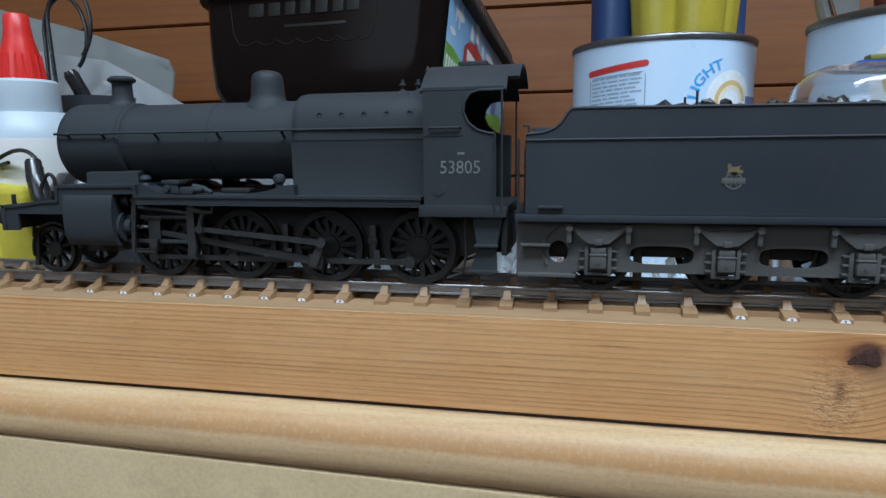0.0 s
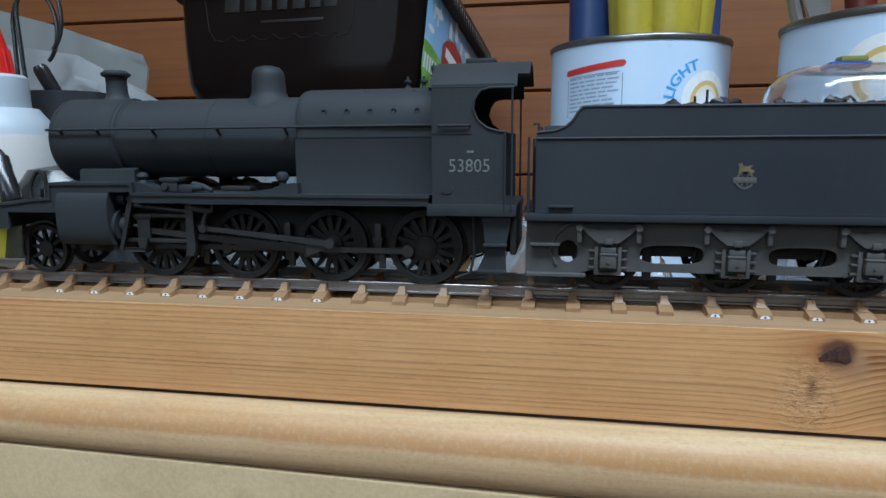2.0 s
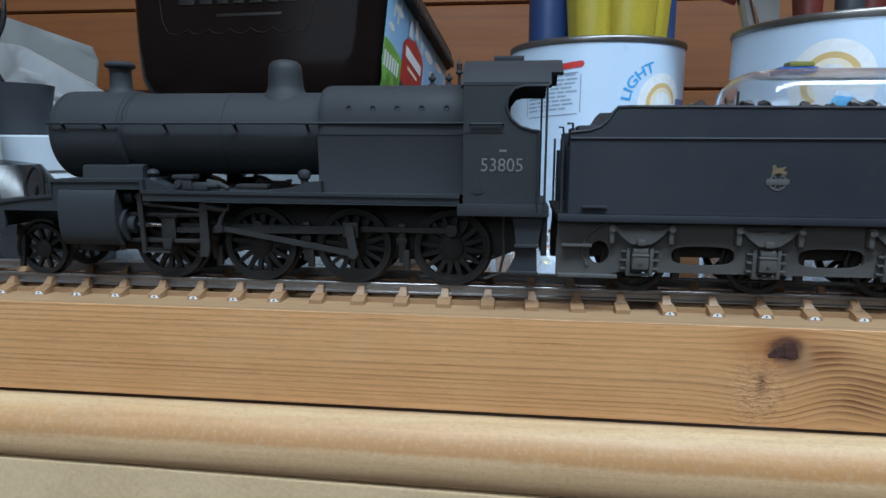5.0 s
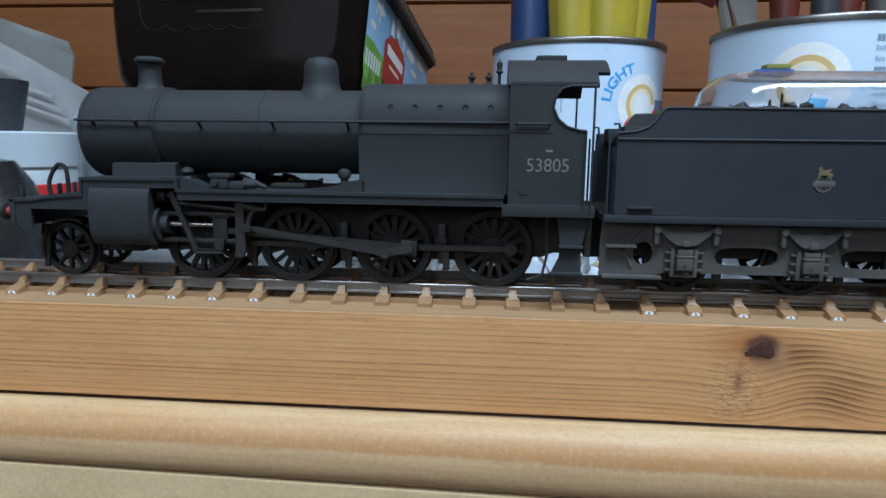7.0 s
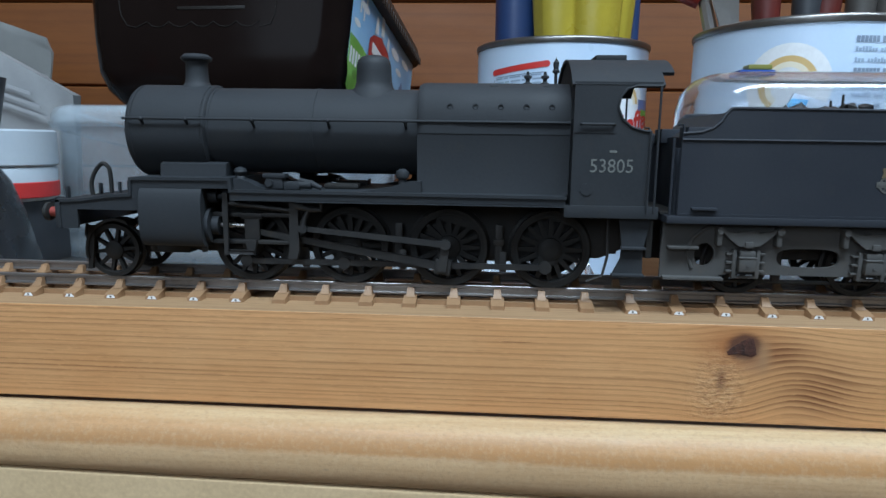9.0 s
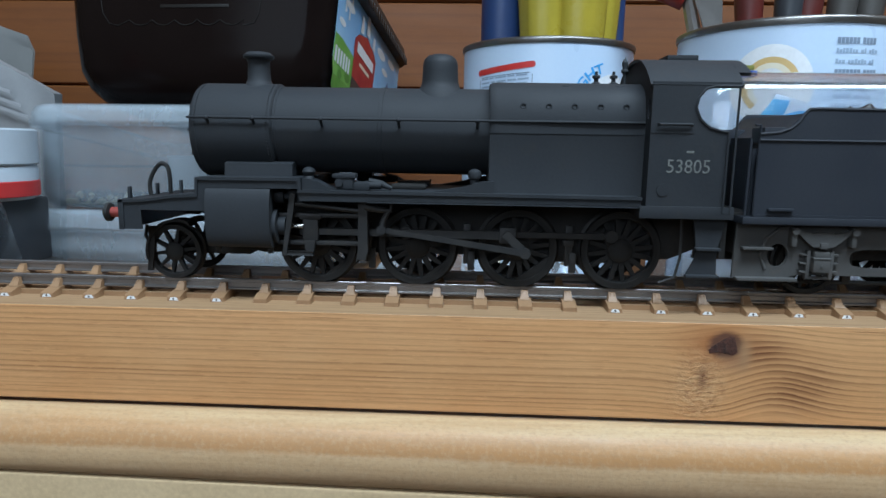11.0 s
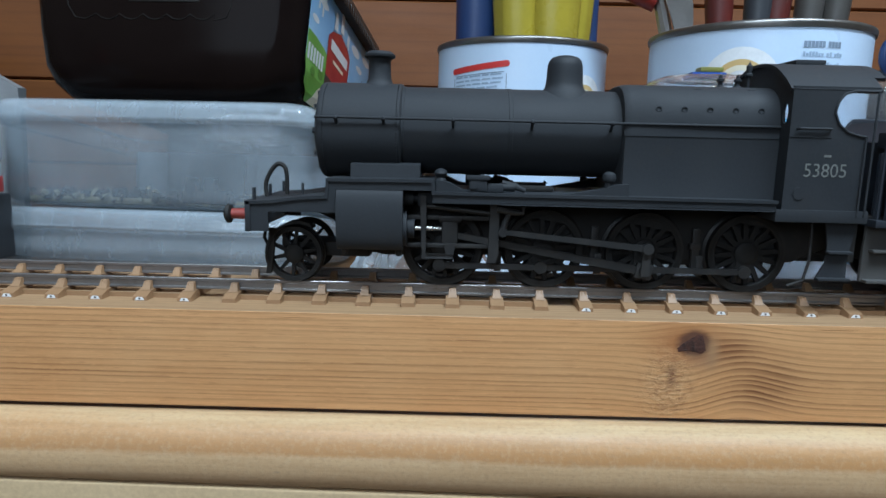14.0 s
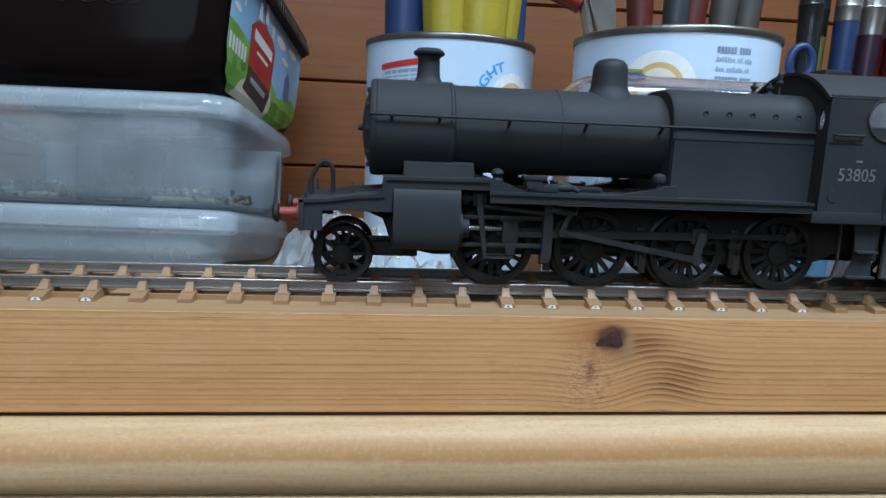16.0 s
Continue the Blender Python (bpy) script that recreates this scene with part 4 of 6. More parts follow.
    top, under = arch(17.0, 51.0, 58.1), [(y * 0.965, z - 0.7) for y, z in reversed(arch(17.0, 51.0, 58.1))]
    roof = p("cab_roof", plate(B(), top + under, 2.6, 22.7, plane="yz"), smooth=25)
    hood = [q for q in arch(17.0, 51.0, 58.1, 28) if q[1] > 54.0]
    part("roof_hood", zsh(plate(B(), hood + [(y * 0.97, z - 0.7) for y, z in reversed(hood)], 22.6, 25.4, plane="yz")), M_BLACK, roof, smooth=25)
    part("roof_vent", zsh(box(B(), 9.4, 16.6, -4.5, 4.5, 57.7, 58.9, 0.25)), M_BLACK, roof)
    p("cab_floor", box(B(), 2.0, 22.9, -17.0, 17.0, 21.6, 23.9, 0.2))
    p("cab_valance", box(B(), 1.9, 22.7, -17.15, -16.7, 21.5, 24.3, 0.1))
    bm = box(B(), 3.9, 5.2, -10, 10, 24, 50, 0.6)
    for y, z in ((-4, 43), (3, 41), (0, 36), (5, 46)):
        disc(bm, "x", (5.6, y, z), 1.2, 1.0, 12)
    p("backhead", bm, M_FRAME)
    # number and class marks on the cab
    for s in (-1, 1):
        pts, faces = lettering("53805", 4.3)
        bm = B()
        vs = [bm.verts.new((12.0 + (x * 0.92 if s < 0 else -x * 0.92), s * 17.02, 33.1 + y)) for x, y in pts]
        for f in faces:
            bm.faces.new([vs[i] for i in f])
        box(bm, 11.4, 13.0, s * 16.95, s * 17.0, 36.2, 36.7)
        p("cab_number", bm, M_NUM, "cream number 53805", smooth=0)
    # cab steps
    for s in (-1, 1):
        st = [(14.6, 21.6), (21.8, 21.6), (21.2, 18), (20.4, 14), (20.6, 8.2), (13.6, 8.2), (15.4, 12), (15.6, 15.0), (15.2, 18)]
        sp = p("cab_steps", plate(B(), st, s * 15.4, s * 14.9), smooth=20)
        for z in (14.6, 8.3):
            part("tread", zsh(box(B(), 15.2 if z > 10 else 13.4, 20.8, s * 16.9, s * 15.2, z - 0.3, z + 0.3, 0.1)), M_BLACK, sp)
        p("injector_pipe", tube(B(), [(12.6, s * 13.5, 21), (12.8, s * 13.5, 12), (11.8, s * 13.5, 7.4), (8.2, s * 13.5, 6.0)], 0.35, 8), M_GEAR)
    p("drag_beam", box(B(), 21.4, 22.8, -14, 14, 12, 21.5, 0.2), M_FRAME)
    # wheels
    for s in (-1, 1):
        for i, x in enumerate(DRIVERS):
            w = wheel(e, x, 9.6, WHEEL_R, 16, 12.7, 0.75 if i == 2 else 0.55, s, CRANK_R, ALPHA, 2.85)
            MOVING.setdefault("drivers", []).append((w, x, s * 9.6))
        w = wheel(e, -109.3, 9.6, PONY_R, 10, 10.0, 0, s, 0, 0, 2.3)
        MOVING.setdefault("pony", []).append((w, -109.3, s * 9.6))
    for x, r in [(d, 12.7) for d in DRIVERS] + [(-109.3, 10.0)]:
        p("axle", disc(B(), "y", (x, 0, r), 1.3, 16, 14), M_FRAME)
    p("pony_truck", box(B(), -113, -92, -5.5, 5.5, 9, 12.5, 0.5), M_FRAME)
    # rods
    for s in (-1, 1):
        y = s * 10.6
        bm = B()
        for a, b in zip(DRIVERS, DRIVERS[1:]):
            loops(bm, [[(q, y + s * u, v) for u, v in ((-0.45, -h), (0.45, -h), (0.45, h), (-0.45, h))] for q, h in ((a, 0.6), (a + 3, 0.72), ((a + b) / 2, 0.62), (b - 3, 0.72), (b, 0.6))])
        for d in DRIVERS:
            turned(bm, [(1.5, -0.6), (1.55, -0.5), (1.55, 0.5), (1.4, 0.65), (0.7, 0.7), (0.65, 0.95)], "y", (d, y, 0), 18)
        cr = part("coupling_rod", bm, M_GEAR, e, "grimy steel coupling rod")
        MOVING.setdefault("coupling", []).append(cr)
        # connecting rod: origin at the crosshead pin
        bm = B()
        loops(bm, [[(q, u, v) for u, v in ((-0.45, -h), (0.45, -h), (0.45, h), (-0.45, h))] for q, h in ((0, 0.75), (3, 0.7), (ROD - 4, 1.0), (ROD, 1.0))])
        turned(bm, [(1.4, -0.6), (1.4, 0.6)], "y", (0, 0, 0), 16)
        box(bm, ROD - 2.0, ROD + 2.0, -0.75, 0.75, -1.9, 1.9, 0.35)
        disc(bm, "y", (ROD, s * 0.6, 0), 1.2, 1.4, 16)
        c = part("connecting_rod", bm, M_GEAR, e, "grimy steel connecting rod")
        MOVING.setdefault("connecting", []).append((c, s * 12.2))
        # crosshead with drop arm and piston rod
        bm = box(B(), -1.9, 1.9, -1.0, 1.0, -2.2, 3.4, 0.4)
        box(bm, -2.6, 2.6, -1.2, 1.2, 2.9, 4.4, 0.3)
        plate(bm, [(-1.4, -2), (1.4, -2), (0.8, -5.4), (-0.8, -5.4)], s * 1.2, s * 1.9)
        box(bm, -6.6, 0.8, s * 1.4, s * 2.0, -5.6, -4.6, 0.2)
        x = part("crosshead", bm, M_GEAR, e, "grey crosshead with drop arm")
        part("piston_rod", disc(B(), "x", (-10.5, 0, 1.2), 0.55, 17, 12), M_BRIGHT, x, "bright steel piston rod")
        MOVING.setdefault("crosshead", []).append((x, s * 12.2))
        # combination lever: origin at its top
        bm = loops(B(), [[(-h, u, z), (h, u, z), (h, u2, z), (-h, u2, z)] for h, u, u2, z in ((0.6, -0.35, 0.35, 1.0), (0.7, -0.35, 0.35, -3), (0.45, -0.35, 0.35, -12.5), (0.6, -0.35, 0.35, -14.0))])
        c = part("combination_lever", bm, M_GEAR, e)
        MOVING.setdefault("lever", []).append((c, s * 14.2))
        # return crank and eccentric rod
        bm = B()
        ax, az = CRANK_R * math.cos(ALPHA), CRANK_R * math.sin(ALPHA)
        bx, bz = 1.5 * math.cos(ALPHA - 2.48), 1.5 * math.sin(ALPHA - 2.48)
        dv = Vector((bx - ax, 0, bz - az)).normalized()
        nv = Vector((-dv.z, 0, dv.x))
        loops(bm, [[(qx + nv.x * k, u, qz + nv.z * k) for k, u in ((-1.0, -0.3), (1.0, -0.3), (1.0, 0.3), (-1.0, 0.3))] for qx, qz in ((ax - dv.x, az - dv.z), (bx + dv.x, bz + dv.z))])
        disc(bm, "y", (bx, s * 0.4, bz), 1.0, 1.2, 14)
        c = part("return_crank", bm, M_GEAR, e)
        MOVING.setdefault("return", []).append((c, s * 13.6))
        bm = loops(B(), [[(q, u, v) for u, v in ((-0.35, -h), (0.35, -h), (0.35, h), (-0.35, h))] for q, h in ((-34.2, 0.55), (-31, 0.6), (-3, 0.7), (0, 0.8))])
        turned(bm, [(1.3, -0.5), (1.3, 0.5)], "y", (0, 0, 0), 14)
        turned(bm, [(1.1, -0.7), (1.1, 0.7)], "y", (-34.2, 0, 0), 14)
        tube(bm, [(-34.2, 0, 0), (-34.0, 0, 2.4), (-33.2, 0, 4.6)], [0.8, 0.7, 0.6], 10)
        c = part("eccentric_rod", bm, M_GEAR, e)
        MOVING.setdefault("eccentric", []).append((c, s * 14.2))


def tender():
    e = thing("tender", "weathered dark grey-black model coal tender coupled to the locomotive", "model tender", (19.4, MID_Y, RAIL_TOP))
    TENDER.append(e)
    end = 120.0

    def p(name, bm, mat=M_TENDER, label="", smooth=35, parent=None):
        return part(name, zsh(bm), mat, parent or e, label, smooth)

    out = [(27.3, 22.2), (end, 22.2), (end, 45.6), (40.0, 46.2), (37.4, 46.1), (36.4, 45.0), (35.4, 43.3), (33.8, 41.9), (31.4, 41.0), (27.3, 40.6)]
    for s in (-1, 1):
        sd = p("side_sheet", plate(B(), out, s * 16.4, s * 15.9), smooth=20)
        part("beading", zsh(tube(B(), [(27.3, s * 16.5, 39.3), (end, s * 16.5, 39.3)], 0.28, 8)), M_TENDER, sd)
        part("beading", zsh(tube(B(), [(x, s * 16.3, z) for x, z in [(27.3, 40.6), (31.4, 41.0), (33.8, 41.9), (35.4, 43.3), (36.4, 45.0), (37.4, 46.1), (40, 46.2), (80, 45.9), (end, 45.6)]], 0.35, 8)), M_TENDER, sd)
        part("beading", zsh(box(B(), 27.5, end, s * 16.6, s * 16.3, 22.4, 22.9)), M_TENDER, sd)
        part("step_plate", zsh(box(B(), 30.2, 35.8, s * 17.4, s * 16.3, 23.7, 24.3, 0.12)), M_TENDER, sd)
        for x in (25.6, 27.4):
            part("front_handrail", zsh(tube(B(), [(x, s * 16.0, 22.4), (x, s * 16.0, 39.6)], 0.3, 8)), M_TENDER, sd)
        part("lamp_bracket", zsh(tube(B(), [(27.9, s * 15.2, 40.4), (27.7, s * 15.2, 42.6), (26.5, s * 15.2, 42.6)], 0.3, 6)), M_TENDER, sd)
        # faded crest, near side and far side
        k = -s
        bm = B()
        ring = lambda r0, r1: plate(bm, oval(72.0, 30.0, r1, r1, 28), s * 16.45, s * 16.52, [oval(72.0, 30.0, r0, r0, 28)])
        ring(1.5, 1.9)
        for k8 in range(6):
            a8 = radians(60 * k8)
            plate(bm, [(72 + r * math.cos(a8) + q * math.sin(a8), 30 + r * math.sin(a8) - q * math.cos(a8)) for r, q in ((0.3, -0.12), (1.5, -0.12), (1.5, 0.12), (0.3, 0.12))], s * 16.45, s * 16.5)
        c = p("crest", bm, M_FAINT, "faded cream and gold wheel crest", 0)
        part("band", zsh(box(B(), 69.6, 74.4, s * 16.53, s * 16.45, 29.4, 30.7, 0.1)), M_FAINT, c)
        part("beast", zsh(plate(B(), [(70.5, 31.5), (73.6, 31.5), (73.9, 32.2), (72.9, 32.5), (73.6, 33.4), (72.6, 33.1), (71.6, 33.0), (71.2, 33.8), (70.5, 33.5), (70.8, 32.6)], s * 16.45, s * 16.52)), M_GOLD, c, "faded gold emblem", 0)
    p("tank_top", box(B(), 36, end, -15.9, 15.9, 42.6, 43.2))
    p("tank_front", box(B(), 30.6, 31.4, -15.9, 15.9, 22.3, 40.0))
    p("coal_plate", plate(B(), [(31.0, 40.0), (33.4, 41.6), (36.5, 45.2), (37.2, 45.2), (34.0, 40.9), (31.4, 39.4)], -15.7, 15.7), smooth=20)
    p("tank_back", box(B(), end - 0.7, end, -16.3, 16.3, 22.3, 45.5))
    for y in (-11, 11):
        p("tool_box", box(B(), 29.0, 34.5, y - 3.4, y + 3.4, 38.6, 42.2, 0.3))
    p("water_gauge", tube(B(), [(27.6, -12.5, 22.4), (27.6, -12.5, 37.5)], 1.0, 10))
    p("brake_column", tube(B(), [(26.6, 11.0, 22.4), (26.6, 11.0, 36.5)], 0.8, 10))
    p("footplate", box(B(), 24.9, end + 1, -17.0, 17.0, 20.6, 22.3, 0.2))
    p("deck", box(B(), 24.4, 29.5, -13.0, 13.0, 22.2, 22.9, 0.1), M_FRAME)
    # irons standing in the coal
    for x in (62.6, 65.2):
        p("fire_iron", tube(B(), [(x, -7.5, 43.0), (x, -7.5, 50.0 if x > 64 else 48.6)], 0.3, 6), M_FRAME)
    # outside frames with slots
    axles = (44.0, 71.8, 99.6)
    outline = [(25.2, 20.6), (end, 20.6), (end, 8.7), (40.0, 8.7), (37.0, 8.0), (25.0, 7.6), (25.0, 11.0), (25.0, 13.5), (25.0, 16.0), (25.2, 17.5)]
    holes = [oval(34.9, 13.2, 2.3, 2.7, 20), oval(58.2, 12.8, 7.0, 2.2, 24, 3.2), oval(85.9, 12.8, 7.0, 2.2, 24, 3.2), oval(111.5, 12.8, 4.5, 2.2, 24, 3.2)]
    for s in (-1, 1):
        fp = p("tender_frame", plate(B(), outline, s * 13.6, s * 12.8, holes), M_TFRAME, "dusty grey outside frame", smooth=20)
        part("tread", zsh(box(B(), 26.2, 33.0, s * 15.6, s * 13.5, 14.6, 15.2, 0.12)), M_TFRAME, fp)
        part("tread", zsh(box(B(), 25.4, 39.0, s * 15.6, s * 13.5, 7.4, 8.1, 0.12)), M_TFRAME, fp)
        # curved flare over the first opening
        part("frame_flare", zsh(tube(B(), [(32.2, s * 13.7, 10.0), (30.9, s * 13.7, 13.2), (32.0, s * 13.7, 17.0), (35.0, s * 13.7, 19.6), (39.0, s * 13.7, 20.4)], 0.45, 8)), M_TFRAME, fp)
        for ax in axles:
            # axlebox, horn guides, spring, hangers
            bm = box(B(), ax - 1.9, ax + 1.9, s * 15.9, s * 13.5, 9.6, 13.2, 0.45)
            box(bm, ax - 1.75, ax + 1.75, s * 15.6, s * 13.5, 13.0, 14.5, 0.35)
            box(bm, ax - 2.0, ax + 2.0, s * 16.05, s * 13.5, 12.7, 13.1, 0.15)
            disc(bm, "y", (ax, s * 16.0, 11.2), 0.35, 0.3, 10)
            ab = part("axlebox", zsh(bm), M_TFRAME, fp)
            bm = B()
            for q in (-1, 1):
                box(bm, ax + q * 2.6 - 0.45, ax + q * 2.6 + 0.45, s * 14.9, s * 13.5, 8.0, 14.6, 0.2)
                for z in (9.6, 11.6, 13.6):
                    box(bm, ax + q * 3.5 - 0.8, ax + q * 3.5 + 0.8, s * 14.7, s * 13.5, z - 0.25, z + 0.25, 0.1)
            box(bm, ax - 3.0, ax + 3.0, s * 14.6, s * 13.6, 7.9, 8.5, 0.2)
            part("horn_guide", zsh(bm), M_TFRAME, fp)
            bm = plate(B(), [(ax - 6.6, 19.8), (ax - 4.8, 19.0), (ax - 2.4, 18.6), (ax - 1.4, 18.9), (ax + 1.4, 18.9), (ax + 2.4, 18.6), (ax + 4.8, 19.0), (ax + 6.6, 19.8), (ax + 5.8, 18.6), (ax + 4.0, 16.9), (ax + 2.2, 15.5), (ax - 2.2, 15.5), (ax - 4.0, 16.9), (ax - 5.8, 18.6)], s * 15.6, s * 14.2)
            box(bm, ax - 0.9, ax + 0.9, s * 16.0, s * 14.0, 15.2, 16.6, 0.2)
            part("leaf_spring", zsh(bm), M_TFRAME, fp, "", 25)
            for q in (-1, 1):
                bm = box(B(), ax + q * 6.6 - 0.55, ax + q * 6.6 + 0.55, s * 15.8, s * 13.5, 15.6, 20.0, 0.25)
                disc(bm, "y", (ax + q * 6.6, s * 15.9, 19.1), 0.8, 0.6, 12)
                part("spring_hanger", zsh(bm), M_TFRAME, fp)
    for s in (-1, 1):
        for ax in axles:
            w = wheel(e, ax, 9.6, 7.3, 12, RAIL_TOP + 7.3, 0, s, 0, 0, 2.0)
            MOVING.setdefault("tender", []).append((w, ax, s * 9.6))
    for ax in axles:
        p("axle", disc(B(), "y", (ax, 0, RAIL_TOP + 7.3), 1.2, 26, 12), M_FRAME)
        p("brake_hanger", box(B(), ax + 8.4, ax + 10.4, -9.6, -8.2, 6.0, 16.0, 0.4), M_FRAME)
    p("brake_rod", tube(B(), [(34, -8.8, 6.2), (112, -8.8, 6.2)], 0.5, 6), M_FRAME)
    p("under_tank", box(B(), 30, end - 2, -6.5, 6.5, 11.2, 21, 0.3), M_FRAME)
    # coal
    rnd = random.Random(11)
    bm = B()
    for i in range(210):
        x = rnd.uniform(42, end - 4)
        y = rnd.uniform(-13.5, 13.5)
        r = rnd.uniform(0.9, 2.0)
        lift = 1.25 if x > 58 else 0.3
        z = 43.0 + lift * rnd.uniform(0.4, 3.6) * (1 - (abs(y) / 16) ** 2)
        res = bmesh.ops.create_icosphere(bm, subdivisions=1, radius=r, matrix=Matrix.Translation((x, y, z)))
        for v in res["verts"]:
            v.co += Vector((rnd.uniform(-1, 1), rnd.uniform(-1, 1), rnd.uniform(-1, 1))) * r * 0.32
    tagged(p("coal", bm, M_COAL, "black coal lumps", smooth=0), kind="stuff")


# ---------------------------------------------------------------- movement
SPEED = (1.64345e-08, -7.3918e-07, 1.26921e-05, -0.000100469, 0.000716253, 0.00257172, 0.0191081)


def place(t):
    """Where the rear driving axle stands along the track, in millimetres."""
    v = 0.0
    for c in SPEED:
        v = v * t + c
    return v * 1000


def motions():
    times = [i * 0.2 for i in range(81)]
    x9 = place(9.0)
    for e in (LOCO[0], TENDER[0]):
        walk(e, [(t, pose(place(t) * MM, MID_Y * MM, RAIL_TOP * MM)) for t in times])

    def turn(t, r):
        return (place(t) - x9) / r

    for kind, r, zc in (("drivers", WHEEL_R, 12.7), ("pony", PONY_R, 10.0), ("tender", 7.3, RAIL_TOP + 7.3)):
        for w, x, y in MOVING[kind]:
            walk(w, [(t, pose(x * MM, y * MM, (zc + Z0) * MM, 0, math.degrees(turn(t, r)), 0)) for t in times])

    def pin(t, radius=CRANK_R, lag=0.0):
        a = ALPHA + lag - turn(t, WHEEL_R)
        return radius * math.cos(a), 12.7 + radius * math.sin(a)

    def cross(t):
        px, pz = pin(t)
        return DRIVERS[2] + px - math.sqrt(ROD ** 2 - (pz - XH_Z) ** 2)

    for c in MOVING["coupling"]:
        walk(c, [(t, pose(pin(t)[0] * MM, 0, (pin(t)[1] + Z0) * MM)) for t in times])
    for c, y in MOVING["connecting"]:
        walk(c, [(t, pose(cross(t) * MM, y * MM, (XH_Z + Z0) * MM, 0, math.degrees(math.asin((XH_Z - pin(t)[1]) / ROD)), 0)) for t in times])
    for c, y in MOVING["crosshead"]:
        walk(c, [(t, pose(cross(t) * MM, y * MM, (XH_Z + Z0) * MM)) for t in times])
    for c, y in MOVING["lever"]:
        walk(c, [(t, pose(-78.0 * MM, y * MM, (24.4 + Z0) * MM, 0, -math.degrees(math.asin(max(-0.9, min(0.9, (cross(t) - 6.0 + 78.0) / 13.6)))), 0)) for t in times])
    for c, y in MOVING["return"]:
        walk(c, [(t, pose(DRIVERS[2] * MM, y * MM, (12.7 + Z0) * MM, 0, math.degrees(turn(t, WHEEL_R)), 0)) for t in times])
    for c, y in MOVING["eccentric"]:
        rows = []
        for t in times:
            qx, qz = pin(t, 1.5, -2.48)
            rows.append((t, pose((DRIVERS[2] + qx) * MM, y * MM, (qz + Z0) * MM, 0, math.degrees(math.asin((17.2 - qz) / 34.2)), 0)))
        walk(c, rows)


# ---------------------------------------------------------------- things on the shelf
def rrect(cx, cy, hx, hy, r, z, n=6):
    out = []
    for qx, qy, a0 in ((1, 1, 0), (-1, 1, 90), (-1, -1, 180), (1, -1, 270)):
        for i in range(n + 1):
            a = radians(a0 + 90 * i / n)
            out.append((cx + qx * (hx - r) + r * math.cos(a), cy + qy * (hy - r) + r * math.sin(a), z))
    return out


def shell(bm, rows, wall=0.9):
    """An open-topped vessel: rows of (cx, cy, hx, hy, r, z) from the foot up."""
    out = [rrect(*row) for row in rows]
    inn = [rrect(cx, cy, hx - wall, hy - wall, max(r - wall, 0.5), z + (wall if k == len(rows) - 1 else 0)) for k, (cx, cy, hx, hy, r, z) in enumerate(reversed(rows))]
    inn[0] = [(x, y, rows[-1][5]) for x, y, z in inn[0]]
    inn[-1] = [(x, y, z + wall) for x, y, z in inn[-1]]
    return loops(bm, out + inn)


STACK = Matrix.Translation((-0.0815, 0.1655, -0.0240)) @ pose(0, 0, 0, -9.0, 0, -4.0)


def stacked(name, label, category, z, group=""):
    e = thing(name, label, category, group=group)
    e.matrix_basis = STACK @ Matrix.Translation((0, 0, z * MM))
    return e


def food_box(label, z, h, divider):
    e = stacked("storage_box", label, "plastic box", z, "stacked food boxes")
    d, deep = 70.0, 11.0
    part("body", shell(B(), [(-10, d, 70, 49 + deep, 14, 0.0), (-10, d, 75.5, 52.5 + deep, 16, 0.7), (-10, d, 79, 54.6 + deep, 17, 2.6), (-10, d, 81, 55.6 + deep, 17, 6.5), (-10, d, 82.6, 56.6 + deep, 16, h - 11.0)], 0.8), M_BOX if divider else M_BOXLID, e, "milky translucent plastic body", 50)
    lid = B()
    rows = [(-10, d, 86, 59, 15, h - 11.6), (-10, d, 86.6, 59.6, 15.5, h - 9.6), (-10, d, 85.6, 58.6, 15, h - 9.0), (-10, d, 85.6, 58.6, 15, h - 5.0), (-10, d, 84.4, 57.4, 15, h - 1.6), (-10, d, 81.9, 55, 14, h - 0.2), (-10, d, 78.4, 51.5, 12, h - 0.4), (-10, d, 77.4, 50.5, 12, h - 2.2)]
    rows = [(cx, cy, hx, hy + deep, r, z2) for cx, cy, hx, hy, r, z2 in rows]
    inn = [(cx, cy, hx - 0.9, hy - 0.9, r, z2 - 0.5) for cx, cy, hx, hy, r, z2 in rows]
    loops(lid, [rrect(*r) for r in reversed(inn)] + [rrect(*r) for r in rows], cap=False)
    lid.faces.new([lid.verts.new(p) for p in rrect(*rows[-1])])
    part("lid", lid, M_BOXLID, e, "milky snap-on lid", 50)
    if divider:
        # moulded compartments with rounded feet
        for cx, hx in ((-47.5, 42.5), (33.0, 36.5)):
            rows = [(cx, d, hx - 9, 45 + deep, 8, 1.3), (cx, d, hx - 4.5, 49.5 + deep, 10, 2.2), (cx, d, hx - 1.5, 52.0 + deep, 11, 5.0), (cx, d, hx - 0.4, 53.2 + deep, 11, 10.0), (cx, d, hx, 54.0 + deep, 11, h - 12.5)]
            part("compartment", shell(B(), rows, 0.7), M_INNER, e, "", 50)
        # two pale cloudy sheets added only to brighten the view through the box
        for y in (131.5, 134.0):
            part("rear_brightener", box(B(), -88, 68, y, y + 1.0, 6.6, h - 9.0, 0.3), M_BRIGHTENER, e)
    return e


